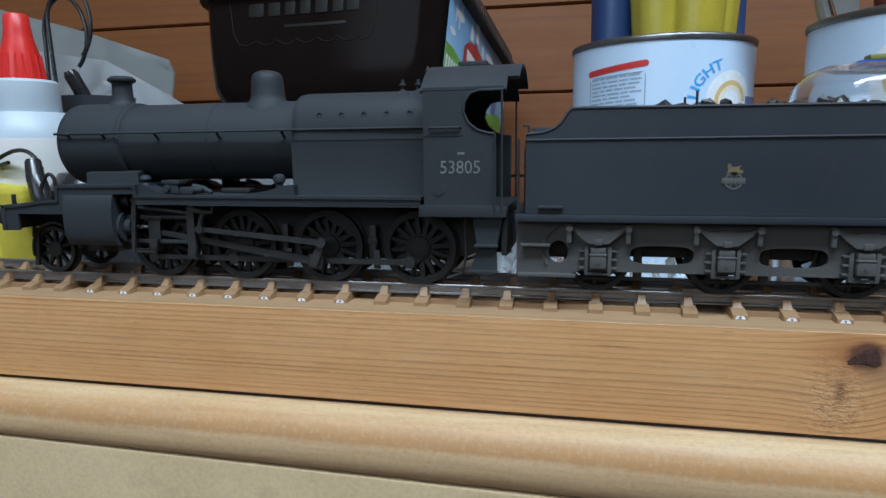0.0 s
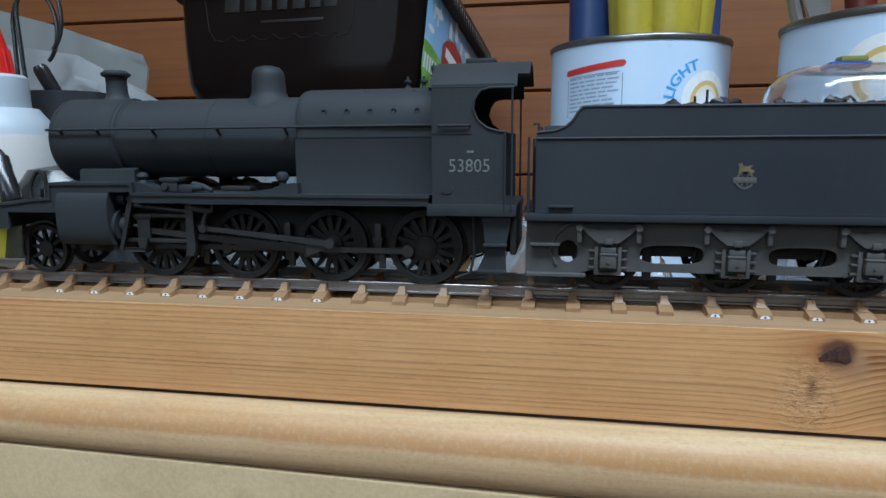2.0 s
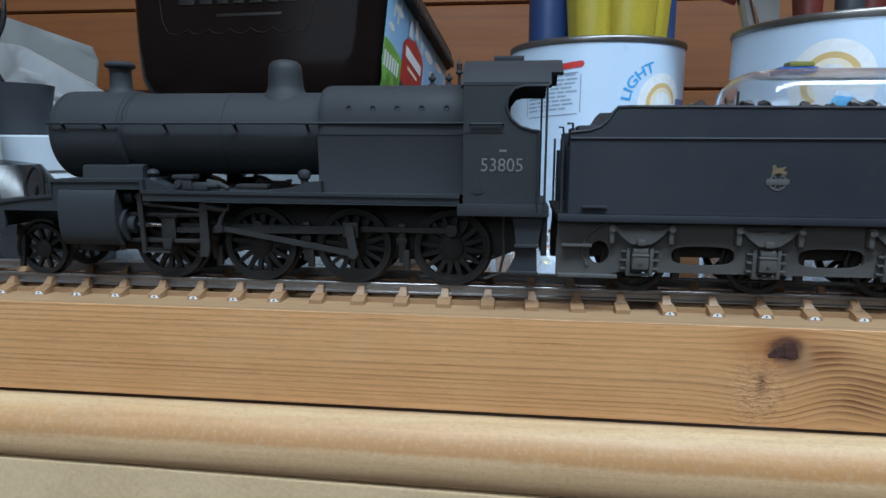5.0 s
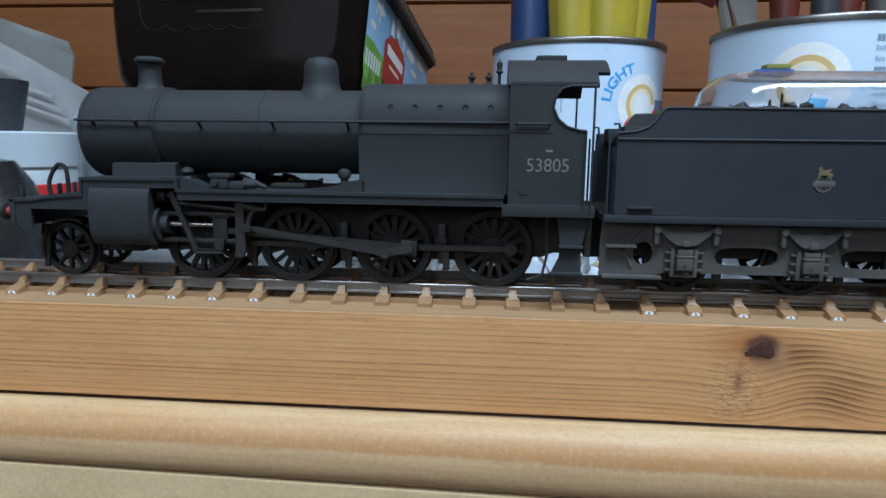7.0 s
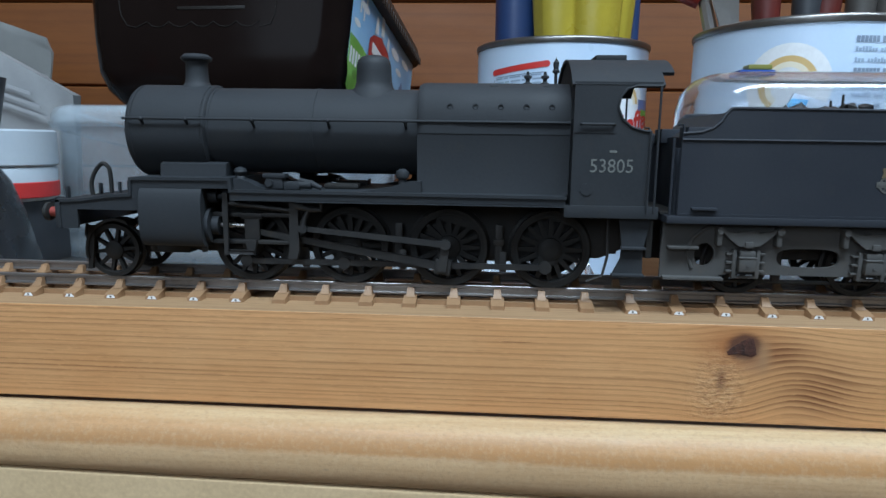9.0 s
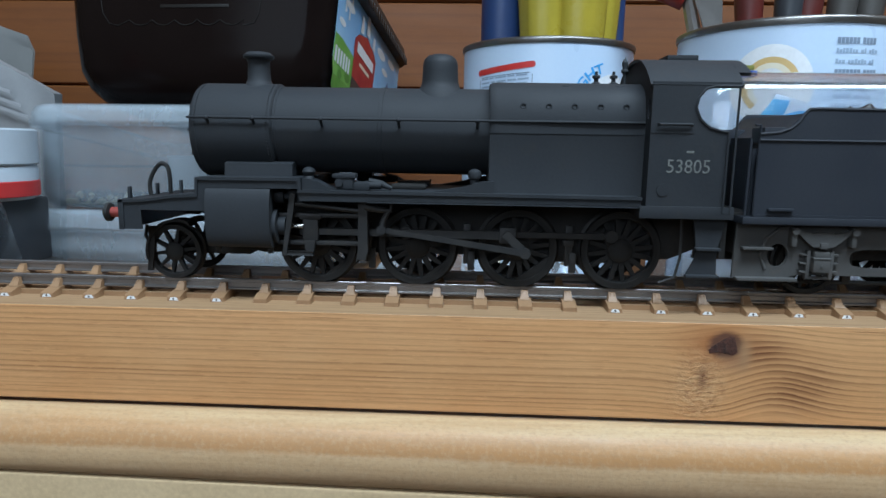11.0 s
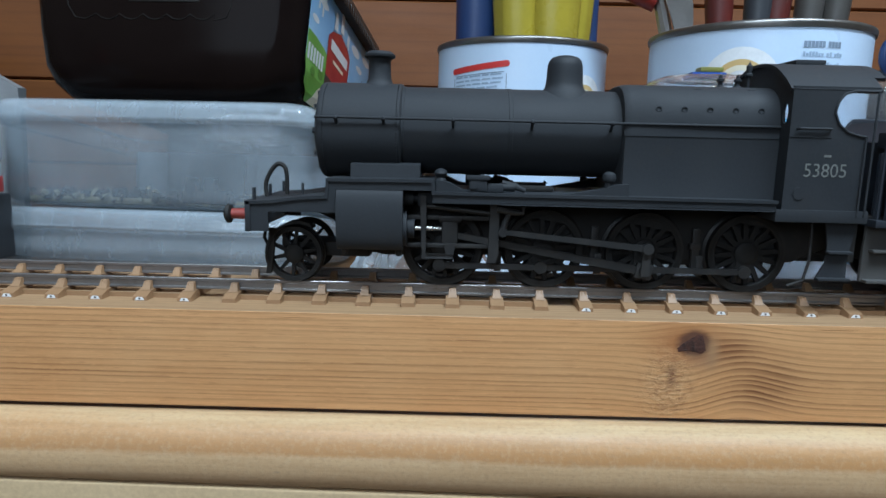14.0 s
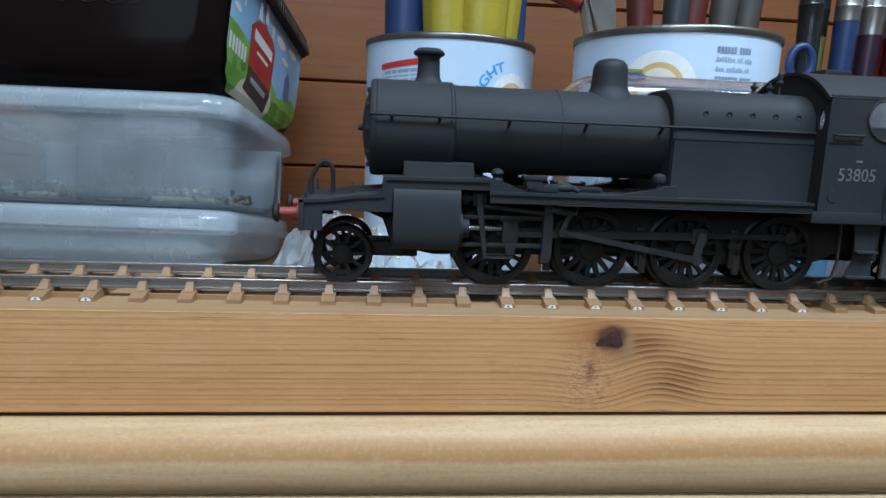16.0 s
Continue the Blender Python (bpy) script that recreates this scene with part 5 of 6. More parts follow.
def scraps(z):
    """Loose small parts on the floor of the upper box."""
    rnd = random.Random(21)
    for name, mat, n, label in (("scrap_parts", M_CHIP, 420, "loose dark model parts heaped in the box"), ("scrap_bits", M_CHIP2, 150, "loose tan model parts heaped in the box")):
        bm = B()
        for i in range(n):
            x, y = rnd.uniform(-82, 63), 18 + abs(rnd.gauss(0, 38))
            if y > 120 or -11 < x < 4:
                continue
            r = rnd.uniform(1.0, 3.0)
            m = Matrix.Translation((x, y, 5.0 + rnd.uniform(0, 5.0))) @ Euler((rnd.uniform(0, 6), rnd.uniform(0, 6), rnd.uniform(0, 6))).to_matrix().to_4x4() @ Matrix.Diagonal((r * rnd.uniform(0.6, 2.4), r * 0.7, r * 0.5, 1))
            bmesh.ops.create_cube(bm, size=1.4, matrix=m)
        if mat is M_CHIP:
            for x in (5, 15):
                box(bm, x, x + 6.0, 16.5, 22, 4, 17.5, 0.8)
            box(bm, 4, 27, 17, 26, 4, 11.0, 0.8)
        else:
            box(bm, -82, -12, 20, 120, 2.6, 6.2, 1.6)
            box(bm, 4, 62, 20, 120, 2.6, 6.0, 1.6)
        o = obj(name, bm, mat, smooth=0)
        o.matrix_basis = STACK @ Matrix.Translation((0, 0, z * MM))
        tagged(o, label, "model parts", kind="stuff")


def ice_cream_tub():
    e = stacked("ice_cream_tub", "glossy black ice cream tub with a printed landscape label", "plastic tub", 81.4)
    d = 89.0
    prof = ((0, 49, 71, 22), (1.0, 56, 78, 24), (4.0, 62, 82.5, 24), (9.5, 66.4, 85.5, 21), (18, 69.0, 87.5, 18), (36, 70.6, 88.6, 16), (67, 72.8, 90.5, 16))
    part("body", shell(B(), [(-0.8, d, hx, hy, r, z) for z, hx, hy, r in prof], 1.2), M_TUB, e, "", 50)
    lid = loops(B(), [rrect(-0.8, d, hx + 8, hy, r, z) for z, hx, hy, r in ((66.5, 67.5, 93, 22), (66.5, 70.0, 95.5, 23), (70, 70.3, 95.8, 23), (76, 69.6, 95, 22), (78, 67, 92.5, 20))])
    part("lid", lid, M_LID, e, "dark brown overlapping lid", 50)
    for i in range(26):
        y = 10 + i * 6.2
        part("lid_rib", box(B(), 76.8, 78.0, y, y + 3.0, 66.2, 71.5, 0.4), M_LID, e)

    def side_x(z):
        for (za, xa, *_), (zb, xb, *_) in zip(prof, prof[1:]):
            if za <= z <= zb:
                return xa - 0.8 + (xb - xa) * (z - za) / (zb - za)
        return prof[-1][1] - 0.8

    def sticker(name, pts, mat, lift, label="", steps=6):
        """A printed patch that follows the side of the tub: pts are (y, z) from back to front round its outline."""
        bm = B()
        plate(bm, pts, 0.0, 0.05, plane="yz")
        for level in (1, 4, 9.5, 18, 36):
            bmesh.ops.bisect_plane(bm, geom=bm.verts[:] + bm.edges[:] + bm.faces[:], plane_co=(0, 0, level), plane_no=(0, 0, 1))
        for v in bm.verts:
            v.co.x += side_x(max(v.co.z, 0.5)) + lift
        part(name, bm, mat, e, label, 0)

    sticker("label_sky", [(22, 10), (146, 10), (162, 17), (168, 30), (168, 66), (8, 66), (8, 26), (13, 16)], M_SKYBLUE, 0.25, "blue sky of the label")
    hill = [(26, 6), (136, 6), (154, 11), (164, 19), (166, 26), (150, 29), (130, 25), (110, 22), (90, 30), (60, 31), (40, 36), (22, 38), (8, 38), (8, 24), (13, 13)]
    sticker("label_field", hill, M_GREEN, 0.40, "green field of the label")
    sticker("label_scoop", [(30, 6), (96, 6), (100, 14), (92, 24), (74, 29), (52, 22), (36, 14)], M_CREAM, 0.55, "cream ice cream scoop on the label")
    sticker("label_shield", [(44, 24), (92, 20), (94, 46), (88, 50), (68, 54), (50, 50), (43, 46)], M_SHIELD, 0.70, "red shield on the label")
    sticker("label_base", [(42, 12), (90, 8), (92, 21), (44, 25)], M_DARKLAB, 0.72, "dark band under the shield")
    sticker("shield_bar", [(49, 40), (88, 38), (88, 44), (49, 46)], M_WHITE, 0.85)
    sticker("shield_bar", [(56, 34), (80, 33), (80, 35), (56, 36)], M_CREAM, 0.85)
    sticker("base_bar", [(50, 17), (82, 15), (82, 18), (50, 20)], M_BARS, 0.85)
    for pts in ([(52, 52), (60, 53), (58, 62), (54, 62)], [(66, 55), (74, 55), (72, 66), (66, 66)], [(82, 52), (88, 51), (88, 59), (83, 59)]):
        sticker("label_splash", pts, M_WHITE, 0.85)
    for y in range(10, 36, 5):
        sticker("label_fence", [(y, 24), (y + 3, 24), (y + 3, 32), (y, 32)], M_WHITE, 0.6)
    for y, z in ((20, 52), (27, 50), (31, 55)):
        sticker("label_bird", [(y, z), (y + 3, z + 1), (y + 2, z + 9), (y, z + 8)], M_WHITE, 0.6)
    for y, z, ry, rz in ((30, 58, 9, 2.2), (18, 46, 6, 1.8), (108, 56, 12, 3.0), (122, 48, 9, 2.0), (140, 58, 12, 2.4)):
        sticker("label_cloud", oval(y, z, ry, rz, 12), M_WHITE, 0.45)
    for y, z, r in ((36, 22, 5), (22, 20, 4), (110, 14, 8), (136, 14, 9)):
        sticker("label_bush", oval(y, z, r, r * 0.6, 10), M_LEAF, 0.5)
    sticker("label_house", [(126, 26), (140, 26), (140, 38), (133, 44), (126, 38)], M_TINNAVY, 0.6)
    # raised outline and bars on the front
    wave = [(-50, 62), (-47.5, 45), (-44, 39.5), (-39, 38.4), (-33, 41)]
    x = -33
    while x < 24:
        wave += [(x + 3, 39.0), (x + 6, 38.4), (x + 9, 39.0), (x + 12, 41)]
        x += 12
    wave += [(27, 38.4), (33, 39.5), (35.5, 45), (37, 62)]
    front = lambda z: 89.0 - (88.6 + (z - 36) * 0.06) - 0.1
    part("raised_outline", tube(B(), [(a - 1.5, front(b), b) for a, b in wave], 0.28, 6), M_EMBOSS, e, "raised wavy outline")
    for a, b in ((-38, -29), (-26, -19), (-16, -10), (-7, -1), (2, 9), (12, 18), (20, 27)):
        part("raised_bar", box(B(), a - 1.5, b - 1.5, front(57) - 0.15, front(57) + 0.4, 53.5, 61.0, 0.15), M_EMBOSS, e)
    part("raised_bar", box(B(), -18, 18, front(48) - 0.12, front(48) + 0.4, 47.0, 48.6, 0.1), M_EMBOSS, e)


def tin(name, label, cx, cy, r, top, turn):
    """A printed tin with a rolled rim; turn is the bearing of the print."""
    e = thing(name, label, "tin", (cx, cy, SHELF_Z), "printed tins")
    h = top - SHELF_Z
    part("body", turned(B(), [(r - 1, 0), (r, 1.0), (r, 2), (r - 0.3, 3), (r - 0.3, h - 3.0), (r - 1.6, h - 2.6), (r - 1.6, 4), (0, 3.6)], "z", seg=72), M_TIN, e, "", 40)
    rim = [(r - 1.7, h - 3.6), (r + 0.35, h - 3.2), (r + 0.75, h - 1.6), (r + 0.5, h - 0.4), (r - 0.3, h), (r - 1.4, h - 0.5), (r - 1.7, h - 3.6)]
    part("rim", turned(B(), rim, "z", seg=72), M_RIM, e, "dark rolled metal rim", 60)
    return e, r - 0.3, turn


def wrap(tinfo, name, pts_faces, mat, u0, z0, lift=0.12, label=""):
    """Flat print bent round the tin: u along the surface from the print's bearing, z over the shelf."""
    e, r, turn = tinfo
    pts, faces = pts_faces
    bm = B()
    vs = []
    for u, z in pts:
        a = turn + (u + u0) / r
        vs.append(bm.verts.new(((r + lift) * math.sin(a), -(r + lift) * math.cos(a), z + z0)))
    for f in faces:
        try:
            bm.faces.new([vs[i] for i in f])
        except ValueError:
            pass
    return part(name, bm, mat, e, label, 60)


def grid(u0, u1, z0, z1, n=10, round_off=0.0):
    pts, faces = [], []
    for i in range(n + 1):
        k = i / n
        u = u0 + (u1 - u0) * k
        pts += [(u, z0), (u, z1)]
        if i:
            faces.append((2 * i - 2, 2 * i, 2 * i + 1, 2 * i - 1))
    return pts, faces


def sheared(pf, slope):
    return [(u, z + slope * u) for u, z in pf[0]], pf[1]


def ringprint(r0, r1, a0=0.0, a1=360.0, n=36):
    steps = max(1, math.ceil((r1 - r0) / 2.0))
    pts, faces = [], []
    for i in range(n + 1):
        a = radians(a0 + (a1 - a0) * i / n)
        pts += [((r0 + (r1 - r0) * k / steps) * math.cos(a), (r0 + (r1 - r0) * k / steps) * math.sin(a)) for k in range(steps + 1)]
        if i:
            q = i * (steps + 1)
            faces += [(q - steps - 1 + k, q - steps + k, q + k + 1, q + k) for k in range(steps)]
    return pts, faces


def small_print(t, z_off):
    """Small print on the side: rows of words as short bars."""
    rnd = random.Random(31)
    for k, (words, cap) in enumerate((((6, 4), 1.25), ((7, 2, 3), 0.7), ((3, 6, 2), 0.7), ((7, 4), 1.25), ((2, 4, 3, 2), 0.7), ((6, 3, 2), 0.7), ((5, 4), 0.7))):
        x = 0.0
        for wd in words:
            for c in range(wd):
                up = cap if cap > 1 else cap + (0.5 if rnd.random() < 0.3 else 0.0)
                wide = 1.3 if cap > 1 else rnd.uniform(0.85, 1.25)
                wrap(t, "text_bar", grid(x, x + wide, -cap, up, 1), M_TINTEXT if cap > 1 else M_TINSMALL, 60, z_off + 76.6 - k * 4.1, 0.2)
                x += wide + 0.22
            x += 1.1


def printed(t, z_off, word=True):
    """The print that both tins share: text panel, slanted word, cup."""
    if word:
        wrap(t, "red_bar", sheared(grid(-16.5, 16.5, -1.6, 1.6), 0.10), M_TINRED, -35, z_off + 78.0, 0.2, "red bar")
        for u, a0 in ((-16.4, 90), (16.4, 270)):
            wrap(t, "red_bar_end", ringprint(0, 1.6, a0, a0 + 180, 10), M_TINRED, -35 + u, z_off + 78.0 + u * 0.10, 0.2)
        for k in range(9):
            x = -15.0
            for wd in (5 + k % 3, 3, 7 - k % 4, 4 + k % 2, 6):
                if x + wd < 15.2:
                    wrap(t, "text_bar", sheared(grid(x, x + wd, -0.45, 0.45, 3), 0.06), M_TINSMALL, -35, z_off + 73.6 - k * 2.1, 0.16)
                x += wd + 0.9
        for u in (-16.4, 16.4):
            wrap(t, "panel_line", grid(u - 0.22, u + 0.22, 0, 19.5, 1), M_TINTEXT, -35, z_off + 54 + u * 0.06, 0.16)
        for z in (0.0, 21.0):
            wrap(t, "panel_line", sheared(grid(-15.0, 15.0, -0.22, 0.22), 0.06), M_TINTEXT, -35, z_off + 53.5 + z, 0.16)
        letters, faces = lettering("LIGHT", 7.4, 0.12)
        ang = []
        for u, z in letters:          # set on an arc round the cup
            a = radians(138) - u * 1.2 / 20.0
            ang.append(((20.0 + z) * math.cos(a), (20.0 + z) * math.sin(a)))
        wrap(t, "slanted_word", (ang, faces), M_TINBLUE, 24.5, z_off + 58.6, 0.2, "blue word LIGHT")
    u0, z0 = (27, z_off + 59.5) if word else (37, z_off + 60)
    wrap(t, "cup_saucer", ringprint(0, 16.0), M_WHITE, u0, z0, 0.16, "white cup seen from above")
    wrap(t, "cup_coffee", ringprint(8.6, 11.0, 5, 235, 30), M_COFFEE, u0, z0, 0.24, "coffee-coloured ring in the cup")
    wrap(t, "cup_cream", ringprint(6.4, 8.6, 5, 235, 30), M_CREAM, u0, z0, 0.24)
    small_print(t, z_off)
    if not word:
        return
    wrap(t, "cup_band", grid(-7, 9, -3.0, 3.0), M_TINNAVY, 46, z_off + 60, 0.3, "navy packet on the saucer")
    wrap(t, "cup_band", grid(-4, 8, -1.6, 1.6), M_GREEN, 47, z_off + 56, 0.36)
    wrap(t, "red_word", sheared(lettering("Coffee", 16.5, 0.45), 0.2), M_TINRED, 37, z_off + 50.5, 0.3, "red word Coffee")


def tins():
    a = tin("coffee_tin", "pale blue printed tin holding rolled tubes, on the shelf", 103.0, 250, 49.3, 93.6, 0.12)
    printed(a, 42)
    b = tin("coffee_tin", "pale blue printed tin crammed with tools, beside a clear package", 206.0, 176, 48.2, 90.6, -1.3)
    printed(b, 46, False)
    # what stands in the first
    def held(name, label, cat, bm, mat, smooth=40):
        return tagged(obj(name, bm, mat, smooth=smooth), label, cat)
    held("blue_tube", "dark blue plastic tube standing in a tin", "tube", turned(B(), [(11.5, SHELF_Z + 5), (12.5, 160), (12.0, 175), (0, 175)], "z", (76, 262, 0), 32), M_BLUET)
    for k, (x, y, r) in enumerate(((101, 250, 13), (120, 247, 13.5), (132, 255, 10))):
        bm = B()
        rings = []
        for z, q in ((SHELF_Z + 5, 0.8), (60, 0.95), (100, 1.05), (140, 1.2), (175, 1.3)):
            rings.append([(x + (z - 90) * 0.03 * (k - 1) + r * q * math.cos(2 * math.pi * i / 36) * (1 + 0.05 * math.sin(5 * i + k)), y + r * q * math.sin(2 * math.pi * i / 36) * (1 + 0.04 * math.cos(3 * i)), z) for i in range(36)])
        loops(bm, rings)
        held("yellow_roll", "shiny yellow rolled film standing in a tin", "roll", bm, M_YTUBE, 60)
    held("blue_pen", "dark blue pen standing in a tin", "pen", tube(B(), [(145, 262, SHELF_Z + 6), (146, 264, 150)], 4.0, 14), M_BLUET)
    # tools in the second
    def tool(name, label, pts, radii, mat, hpts, hr, hmat):
        e = thing(name, label, "tool", (5, 0, 0), "tools in the tin")
        part("shaft", tube(B(), pts, radii, 10), mat, e)
        part("handle", tube(B(), hpts, hr, 14), hmat, e)
    tool("hobby_knife", "steel tool with a red handle standing in a tin", [(196, 190, -20), (164, 198, 100), (160, 199, 116)], [3, 3.5, 3], M_STEEL, [(160, 199, 111), (148, 202, 117), (134, 204, 138)], [5.5, 6, 5], M_TOOLRED)
    bm = plate(B(), [(176, -20), (184, -20), (178, 80), (176, 108), (168, 140), (155, 150), (150, 140), (162, 112), (170, 90)], 192, 193.2)
    e = thing("palette_knife", "worn steel palette knife standing in a tin", "tool", (5, 0, 0), "tools in the tin")
    part("blade", bm, M_STEEL, e, smooth=20)
    for x, lean, m, lab in ((191, -3, M_DULLRED, "dark red tool handle standing in a tin"), (205, 2, M_POT, "dark grey tool handle standing in a tin"), (213, 3, M_DULLRED, "dark red tool handle standing in a tin"), (228, 4, M_TAUPE, "grey-brown tool handle standing in a tin"), (241, 4, M_TAUPE, "grey-brown tool handle standing in a tin")):
        e = thing("hand_tool", lab, "tool", (5, 0, 0), "tools in the tin")
        part("handle", tube(B(), [(x, 186, 40), (x + lean, 190, 105), (x + lean * 2, 192, 160)], [3, 6.5, 8.0], 14), m, e)
        part("shaft", tube(B(), [(x - lean, 184, SHELF_Z + 5), (x, 186, 42)], 2, 8), M_STEEL, e)
    # jar of brushes
    e = thing("brush_jar", "dark plastic jar holding paint brushes, beside a tin", "jar", (293, 182, SHELF_Z))
    part("body", turned(B(), [(28, 0), (31, 1), (34, 118), (32.5, 118), (29, 3), (0, 3)], "z", seg=40), M_POT, e)
    for i, (x, y, lean, hm, fm) in enumerate(((268, 172, -0.02, M_INK, M_INK), (277, 182, 0.0, M_OLIVE, M_OLIVE), (284, 170, 0.02, M_BLUET, M_BRISTLE), (297, 170, 0.03, M_PLUM, M_BRISTLE), (308, 164, 0.05, M_DULLRED, M_BRISTLE), (312, 176, 0.08, M_TOOLRED, M_BRISTLE), (305, 190, 0.1, M_BLUET, M_BRISTLE))):
        e = thing("paint_brush", "paint brush standing in a jar, bristles up", "brush", (6, 0, 0), "brushes in the jar")
        f = lambda z: (x + lean * (z - 60), y, z)
        part("handle", tube(B(), [f(-30), f(60), f(104 - i % 2 * 6)], [2.5, 5.0, 5.6], 14), hm, e)
        part("ferrule", tube(B(), [f(104 - i % 2 * 6), f(110), f(111), f(112), f(120)], [5.7, 5.8, 6.1, 5.7, 6.0], 14), M_INK if i < 2 else M_STEEL, e)
        part("bristles", tube(B(), [f(120), f(140), f(165)], [5.4, 6.0, 4.0], 14), fm, e)
    e = thing("spring_clip", "blue curved plastic clip hooked on the jar", "clip", (6, 0, 0))
    part("loop", tube(B(), [(247.5 + 5.5 * math.cos(radians(a)), 146, 79.5 + 7.5 * math.sin(radians(a))) for a in range(-60, 241, 20)], 1.9, 12), M_BLUET, e)


def blister():
    e = thing("blister_pack", "clear domed plastic package with a blue and white card", "package", (2, 0, SHELF_Z))
    h = 105.5
    rows = [(192, 97, 67, 22, 20, 0), (192, 97, 66.6, 22, 20, 78), (192, 97, 66, 21.6, 20, 92), (192, 97, 64.6, 20.4, 19, 98.5), (192, 97, 61.5, 17.6, 16.5, 102.6), (192, 97, 57, 13.5, 13, 104.8), (192, 97, 52, 9, 8, h)]
    bm = B()
    inn = [(cx, cy, hx - 0.5, hy - 0.5, r - 0.4, z - 0.5 + (1.0 if z == 0 else 0)) for cx, cy, hx, hy, r, z in reversed(rows)]
    loops(bm, [rrect(*r) for r in rows] + [rrect(*r) for r in inn], cap=False)
    for ring, rev in ((rows[-1], False), (inn[0], True)):
        bm.faces.new([bm.verts.new(p) for p in rrect(*ring)])
    part("dome", bm, M_BLISTER, e, "clear plastic dome", 60)
    bm = plate(B(), [(140, 1), (250, 1), (250, 60), (222, 78), (204, 74), (192, 82), (188, 92), (180, 97), (169, 100), (165, 92), (157, 84), (148, 70), (140, 60)], 104, 105)
    part("card", bm, M_CARD, e, "white printed card", 20)
    for pts in ([(150, 62), (160, 66), (163, 90), (157, 83), (152, 72)], [(178, 78), (183, 78), (181, 88)], [(169, 80), (173, 79), (171, 88)], [(196, 64), (216, 66), (206, 74), (198, 76)], [(164, 72), (186, 70), (192, 78), (184, 84), (178, 92), (172, 84), (166, 82)], [(206, 40), (224, 34), (226, 44), (212, 50)], [(159, 86), (163, 91), (168, 98), (174, 97.5), (172, 92), (178, 94), (183, 93), (187, 90), (184, 86), (176, 85), (168, 83)], [(150, 8), (200, 8), (196, 20), (152, 24)], [(228, 30), (246, 30), (246, 44), (230, 48)]):
        part("card_patch", plate(B(), pts, 103.3, 103.8), M_PRINT, e, "", 20)
    part("card_dot", plate(B(), oval(153, 76, 3.2, 2.6, 14), 103.2, 103.9), M_TINRED, e, "small red dot", 20)
    part("tab", box(B(), 143, 155, 88, 97, 104.2, 106.0, 0.5), M_NAVYTAB, e, "dark blue tab on the dome")
    part("tab", box(B(), 146, 154, 88.4, 94, 106.0, 107.8, 0.6), M_OLIVE, e, "yellow tab on the dome")


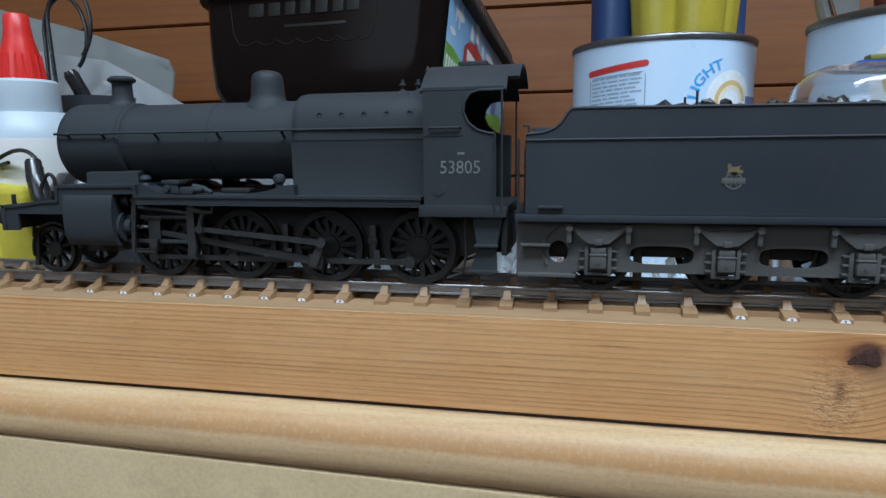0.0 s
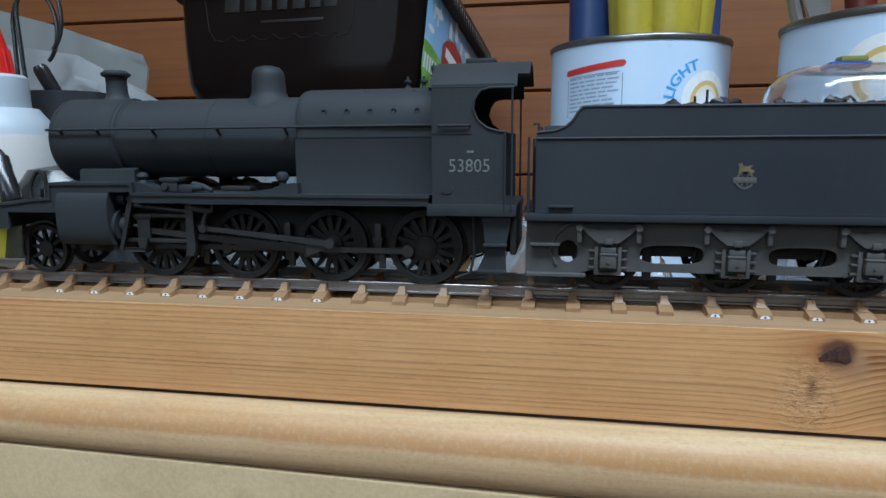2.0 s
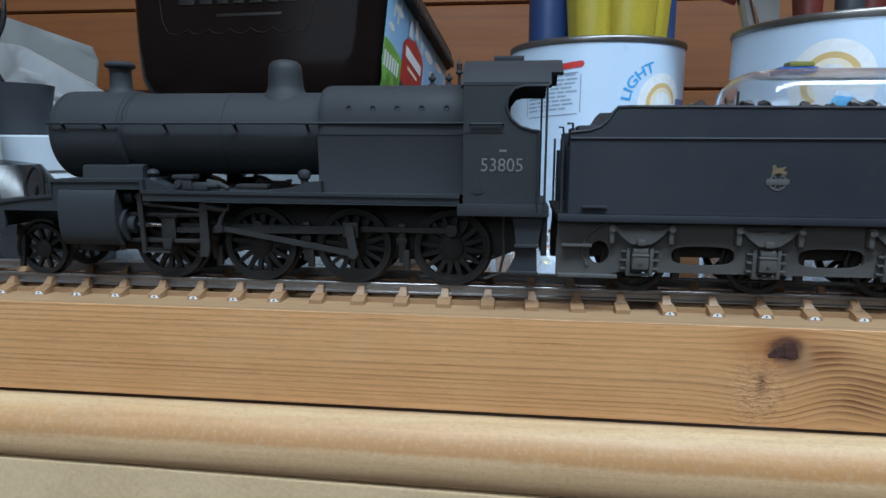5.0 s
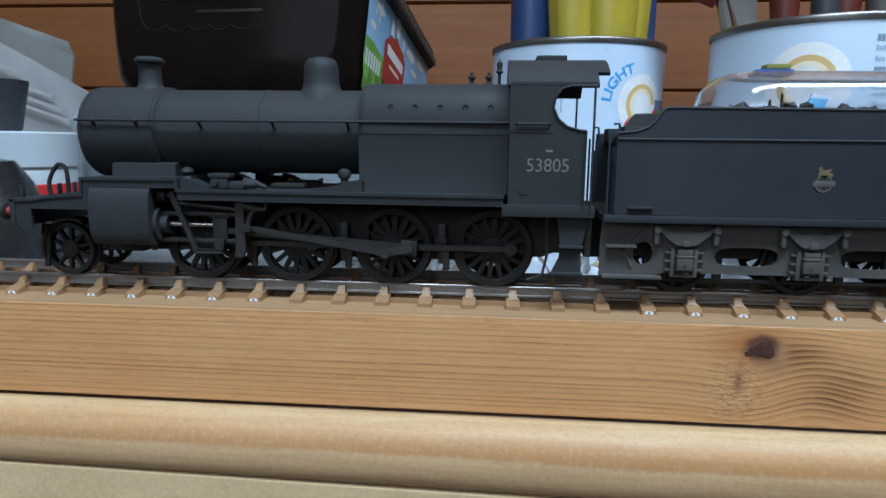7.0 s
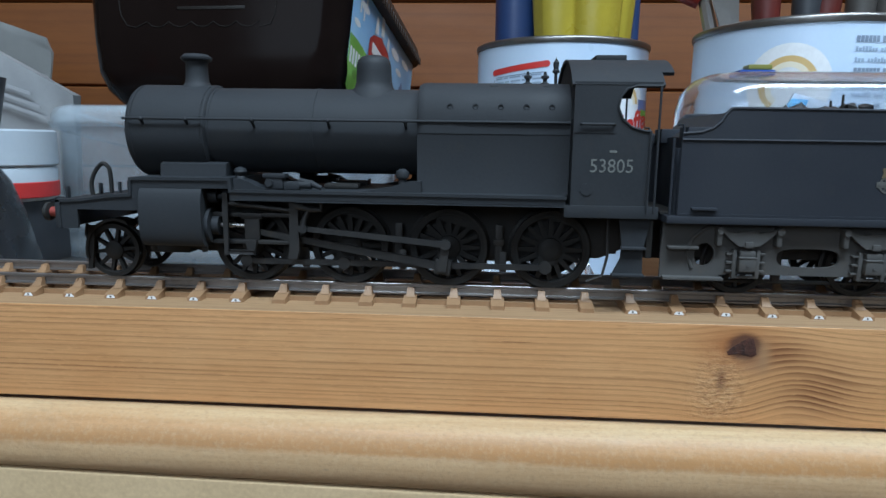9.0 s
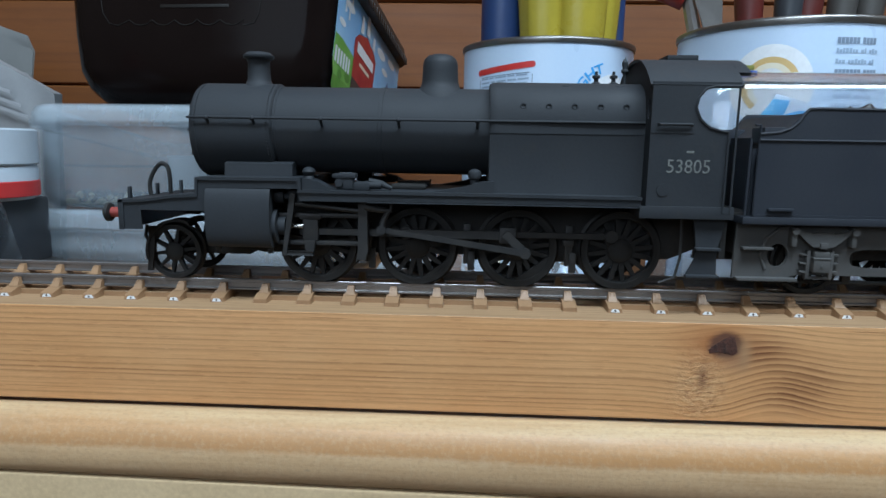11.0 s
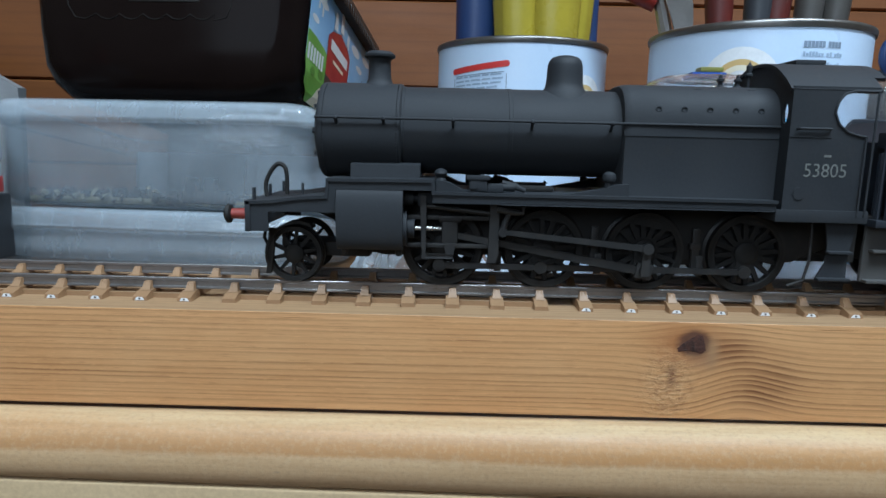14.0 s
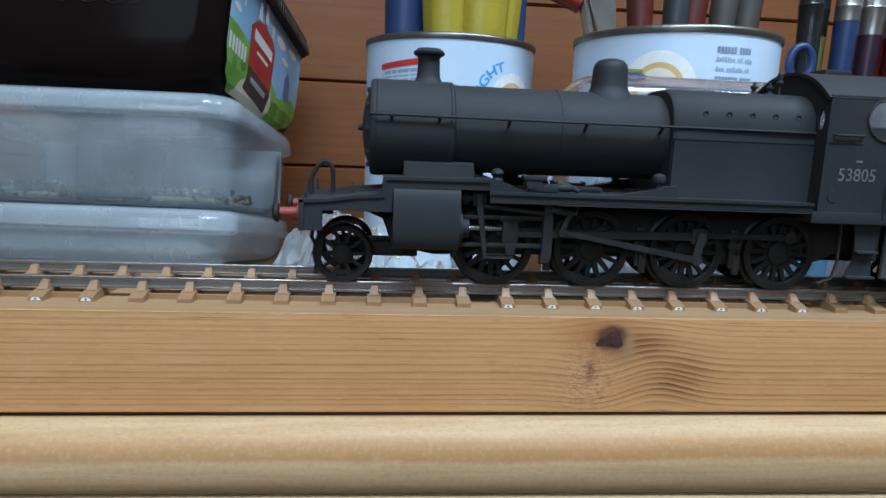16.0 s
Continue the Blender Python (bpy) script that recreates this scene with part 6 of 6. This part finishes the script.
def left_side():
    # lid that props the front of the boxes
    tagged(obj("spare_lid", box(B(), -176, -12, 164, 184, SHELF_Z, -23.9, 2.5, 3), M_BOX), "milky plastic lid on edge propping the boxes", "plastic lid")
    e = thing("glue_bottle", "white glue bottle with a red nozzle cap", "bottle", (-186.3, 104, SHELF_Z))
    part("body", turned(B(), [(20, 0), (22.5, 2), (22.5, 86), (21, 92), (17, 97.5), (14, 96.8), (0, 96.8)], "z", seg=48), M_PLAST, e)
    part("label_wrap", turned(B(), [(22.6, 40), (22.75, 40.3), (22.75, 85.6), (22.6, 86)], "z", seg=48), M_PASTEL, e, "pale printed label")
    part("collar", turned(B(), [(14.0, 96), (14.4, 97), (14.0, 110.6), (13.0, 111.8), (0, 111.8)], "z", seg=48), M_PLAST, e, "white screw collar")
    bm = turned(B(), [(8.9, 111.8), (8.9, 114), (7.8, 123), (6.2, 129), (5.4, 133), (4.9, 139.5), (4.2, 140.4), (0, 140.6)], "z", seg=40)
    cap = part("nozzle_cap", bm, M_CAP, e, "red ribbed nozzle cap")
    for i in range(18):
        a = 2 * math.pi * i / 18
        part("rib", tube(B(), [(9.1 * math.cos(a), 9.1 * math.sin(a), 112.5), (7.9 * math.cos(a), 7.9 * math.sin(a), 123)], 0.45, 6), M_CAP, cap)
    # yellow sponge
    bm = box(B(), -226, -165, 62, 92, SHELF_Z, 24.5, 5, 3)
    bmesh.ops.subdivide_edges(bm, edges=bm.edges, cuts=3, use_grid_fill=True)
    for v in bm.verts:
        v.co += Vector((noise.noise(v.co * 0.09), noise.noise(v.co * 0.09 + Vector((9, 0, 0))), noise.noise(v.co * 0.09 + Vector((0, 9, 0))) if v.co.z > SHELF_Z + 2 else 0)) * 2.2
    tagged(obj("sponge", bm, M_YELLOW, smooth=60), "yellow sponge block standing on the shelf", "sponge")
    # stacked pots
    e = thing("paint_jar", "white jar with a white lid and a red label band", "jar", (-174, 152, 8.2))
    part("body", turned(B(), [(22, 0), (24, 1.5), (24.5, 14.5), (23.5, 16.4)], "z", seg=44), M_PLAST, e)
    part("label_band", turned(B(), [(24.4, 1.6), (24.75, 2), (24.85, 8.6), (24.5, 9)], "z", seg=44), M_TINRED, e, "red label band")
    for k in range(5):
        a0 = -0.9 + k * 0.42
        part("label_mark", box(B(), 24.9 * math.sin(a0) - 2.0, 24.9 * math.sin(a0) + 2.0, -24.9 * math.cos(a0) - 0.3, -24.9 * math.cos(a0) + 0.3, 3.0, 7.6, 0.2), M_WHITE, e)
    part("lid", turned(B(), [(24.2, 16.4), (25.2, 17.2), (25.2, 32.5), (24.0, 33.4), (0, 33.4)], "z", seg=44), M_PLAST, e, "white screw lid")
    tagged(obj("dark_box", box(B(), -225, -157, 128, 176, -23.8, 8.1, 1.5), M_POT), "charcoal plastic box under a white jar", "box")
    e = thing("pen_pot", "charcoal tapered pot with a black pen", "pot", (-186, 148, 41.7))
    part("body", turned(B(), [(13, 0), (14, 0.8), (18.5, 24), (17.4, 24), (12.6, 2), (0, 2)], "z", seg=36), M_POT, e)
    tagged(obj("pen", tube(B(), [(-184, 150, 45), (-187, 142, 64), (-190, 137, 76), (-190.6, 136.4, 78)], [3.4, 3.6, 3.6, 2.6], 14), M_INK), "black pen standing in a pot", "pen")
    # crinkled packets and a grey sheet against the wall
    rnd = random.Random(5)

    def packet(name, label, cat, pts, y0, y1, mat, lean):
        bm = plate(B(), pts, y0, y1)
        bmesh.ops.subdivide_edges(bm, edges=bm.edges, cuts=5, use_grid_fill=True)
        bmesh.ops.triangulate(bm, faces=bm.faces)
        for v in bm.verts:
            v.co.y += 2.6 * noise.noise(Vector((v.co.x * 0.045, v.co.y * 0.3, v.co.z * 0.06))) + lean * (v.co.z - SHELF_Z)
        return tagged(obj(name, bm, mat, smooth=50), label, cat)

    packet("white_packet", "crinkled white packet leaning against other papers", "packet", [(-330, SHELF_Z), (-178, SHELF_Z), (-174, 62), (-181, 66), (-235, 95), (-242, 96), (-330, 110)], 214, 219, M_PAPER, 0.0)
    packet("white_packet", "thin white paper packet behind another packet", "packet", [(-320, SHELF_Z), (-197, SHELF_Z), (-188, 56), (-204, 75), (-252, 89), (-320, 101)], 226, 230, M_PAPER, 0.03)
    packet("plastic_sheet", "grey plastic sheet leaning on the wall", "sheet", [(-420, SHELF_Z), (-250, SHELF_Z), (-241, 96), (-244, 106), (-320, 131), (-420, 158)], 290, 292, M_GREYS, 0.03)
    for k, (x0, x1, z0) in enumerate(((-230, -197, 72), (-226, -192, 65), (-220, -188, 58), (-232, -217, 80))):
        bm = plate(B(), [(x0, z0), (x1, z0 - (x1 - x0) * 0.32), (x1, z0 + 1.8 - (x1 - x0) * 0.32), (x0, z0 + 1.8)], 209.6, 210.2)
        tagged(obj("print_strip", bm, M_BARS, smooth=0), "grey printed strip on a white packet", "label")
    # black cone, cable and plug
    e = thing("black_funnel", "glossy black cone-shaped plastic funnel on the shelf", "funnel", (-155, 104, SHELF_Z))
    part("body", turned(B(), [(31, 0), (33, 1.5), (31, 12), (27, 32), (23.5, 48), (19, 62), (13, 71), (0, 73)], "z", seg=48), M_INK, e)
    e = thing("cable", "black cable with a jack plug hanging over bottles", "cable", (16, 0, 0))
    part("wire", tube(B(), eased([(-262, 84, 40), (-225, 82, 34), (-205, 80, 31), (-192, 80, 37), (-184, 80, 39), (-178, 80, 37), (-174, 80, 31)]), 0.9, 8), M_INK, e)
    part("wire", tube(B(), eased([(-240, 84, 12), (-215, 82, 24), (-200, 80, 31), (-190, 80, 34)]), 0.9, 8), M_INK, e)
    part("plug", tube(B(), [(-178, 80, 34.5), (-175.5, 78, 28), (-171.5, 76, 20), (-170.5, 76, 17.5)], [3.0, 3.6, 4.0, 3.4], 14), M_INK, e, "black jack plug")
    loop = [(-252 + 15 * math.cos(radians(a)), 200, 118 + 22 * math.sin(radians(a))) for a in range(-60, 200, 10)]
    e = thing("wire_loop", "loops of black wire hanging behind a bottle", "wire", (8, 0, -3))
    part("strand", tube(B(), loop + [(-266, 202, 60), (-270, 205, SHELF_Z + 2)], 1.2, 8), M_INK, e)
    part("strand", tube(B(), [(x - 6, y + 3, z - 6) for x, y, z in loop] + [(-276, 205, SHELF_Z + 2)], 1.2, 8), M_INK, e)
    # crumpled clear bag under the track's far side
    bm = B()
    bmesh.ops.create_grid(bm, x_segments=34, y_segments=26, size=1.0)
    for v in bm.verts:
        x, y = v.co.x, v.co.y
        hgt = (1 - x ** 4) * (1 - y * y)
        n1 = noise.noise(Vector((x * 3.1, y * 3.3, 0.4))) + 0.6 * abs(noise.noise(Vector((x * 8, y * 9, 3.1))))
        v.co = Vector((66 + 50 * x, 106 + 36 * y, SHELF_Z + 0.6 + hgt * (32 - 12 * x) + max(0, hgt * 4) ** 0.5 * 9 * (n1 + 0.35)))
        v.co.z = max(v.co.z, SHELF_Z + 0.3)
    tagged(obj("plastic_bag", bm, M_BAG, smooth=25), "crumpled clear plastic bag on the shelf", "bag")


structure()
beam()
locomotive()
tender()
food_box("milky plastic food box under another box", 0.0, 26.6, False)
food_box("milky plastic food box holding small loose parts", 26.8, 54.4, True)
scraps(26.8)
ice_cream_tub()
tins()
blister()
left_side()
track()
motions()
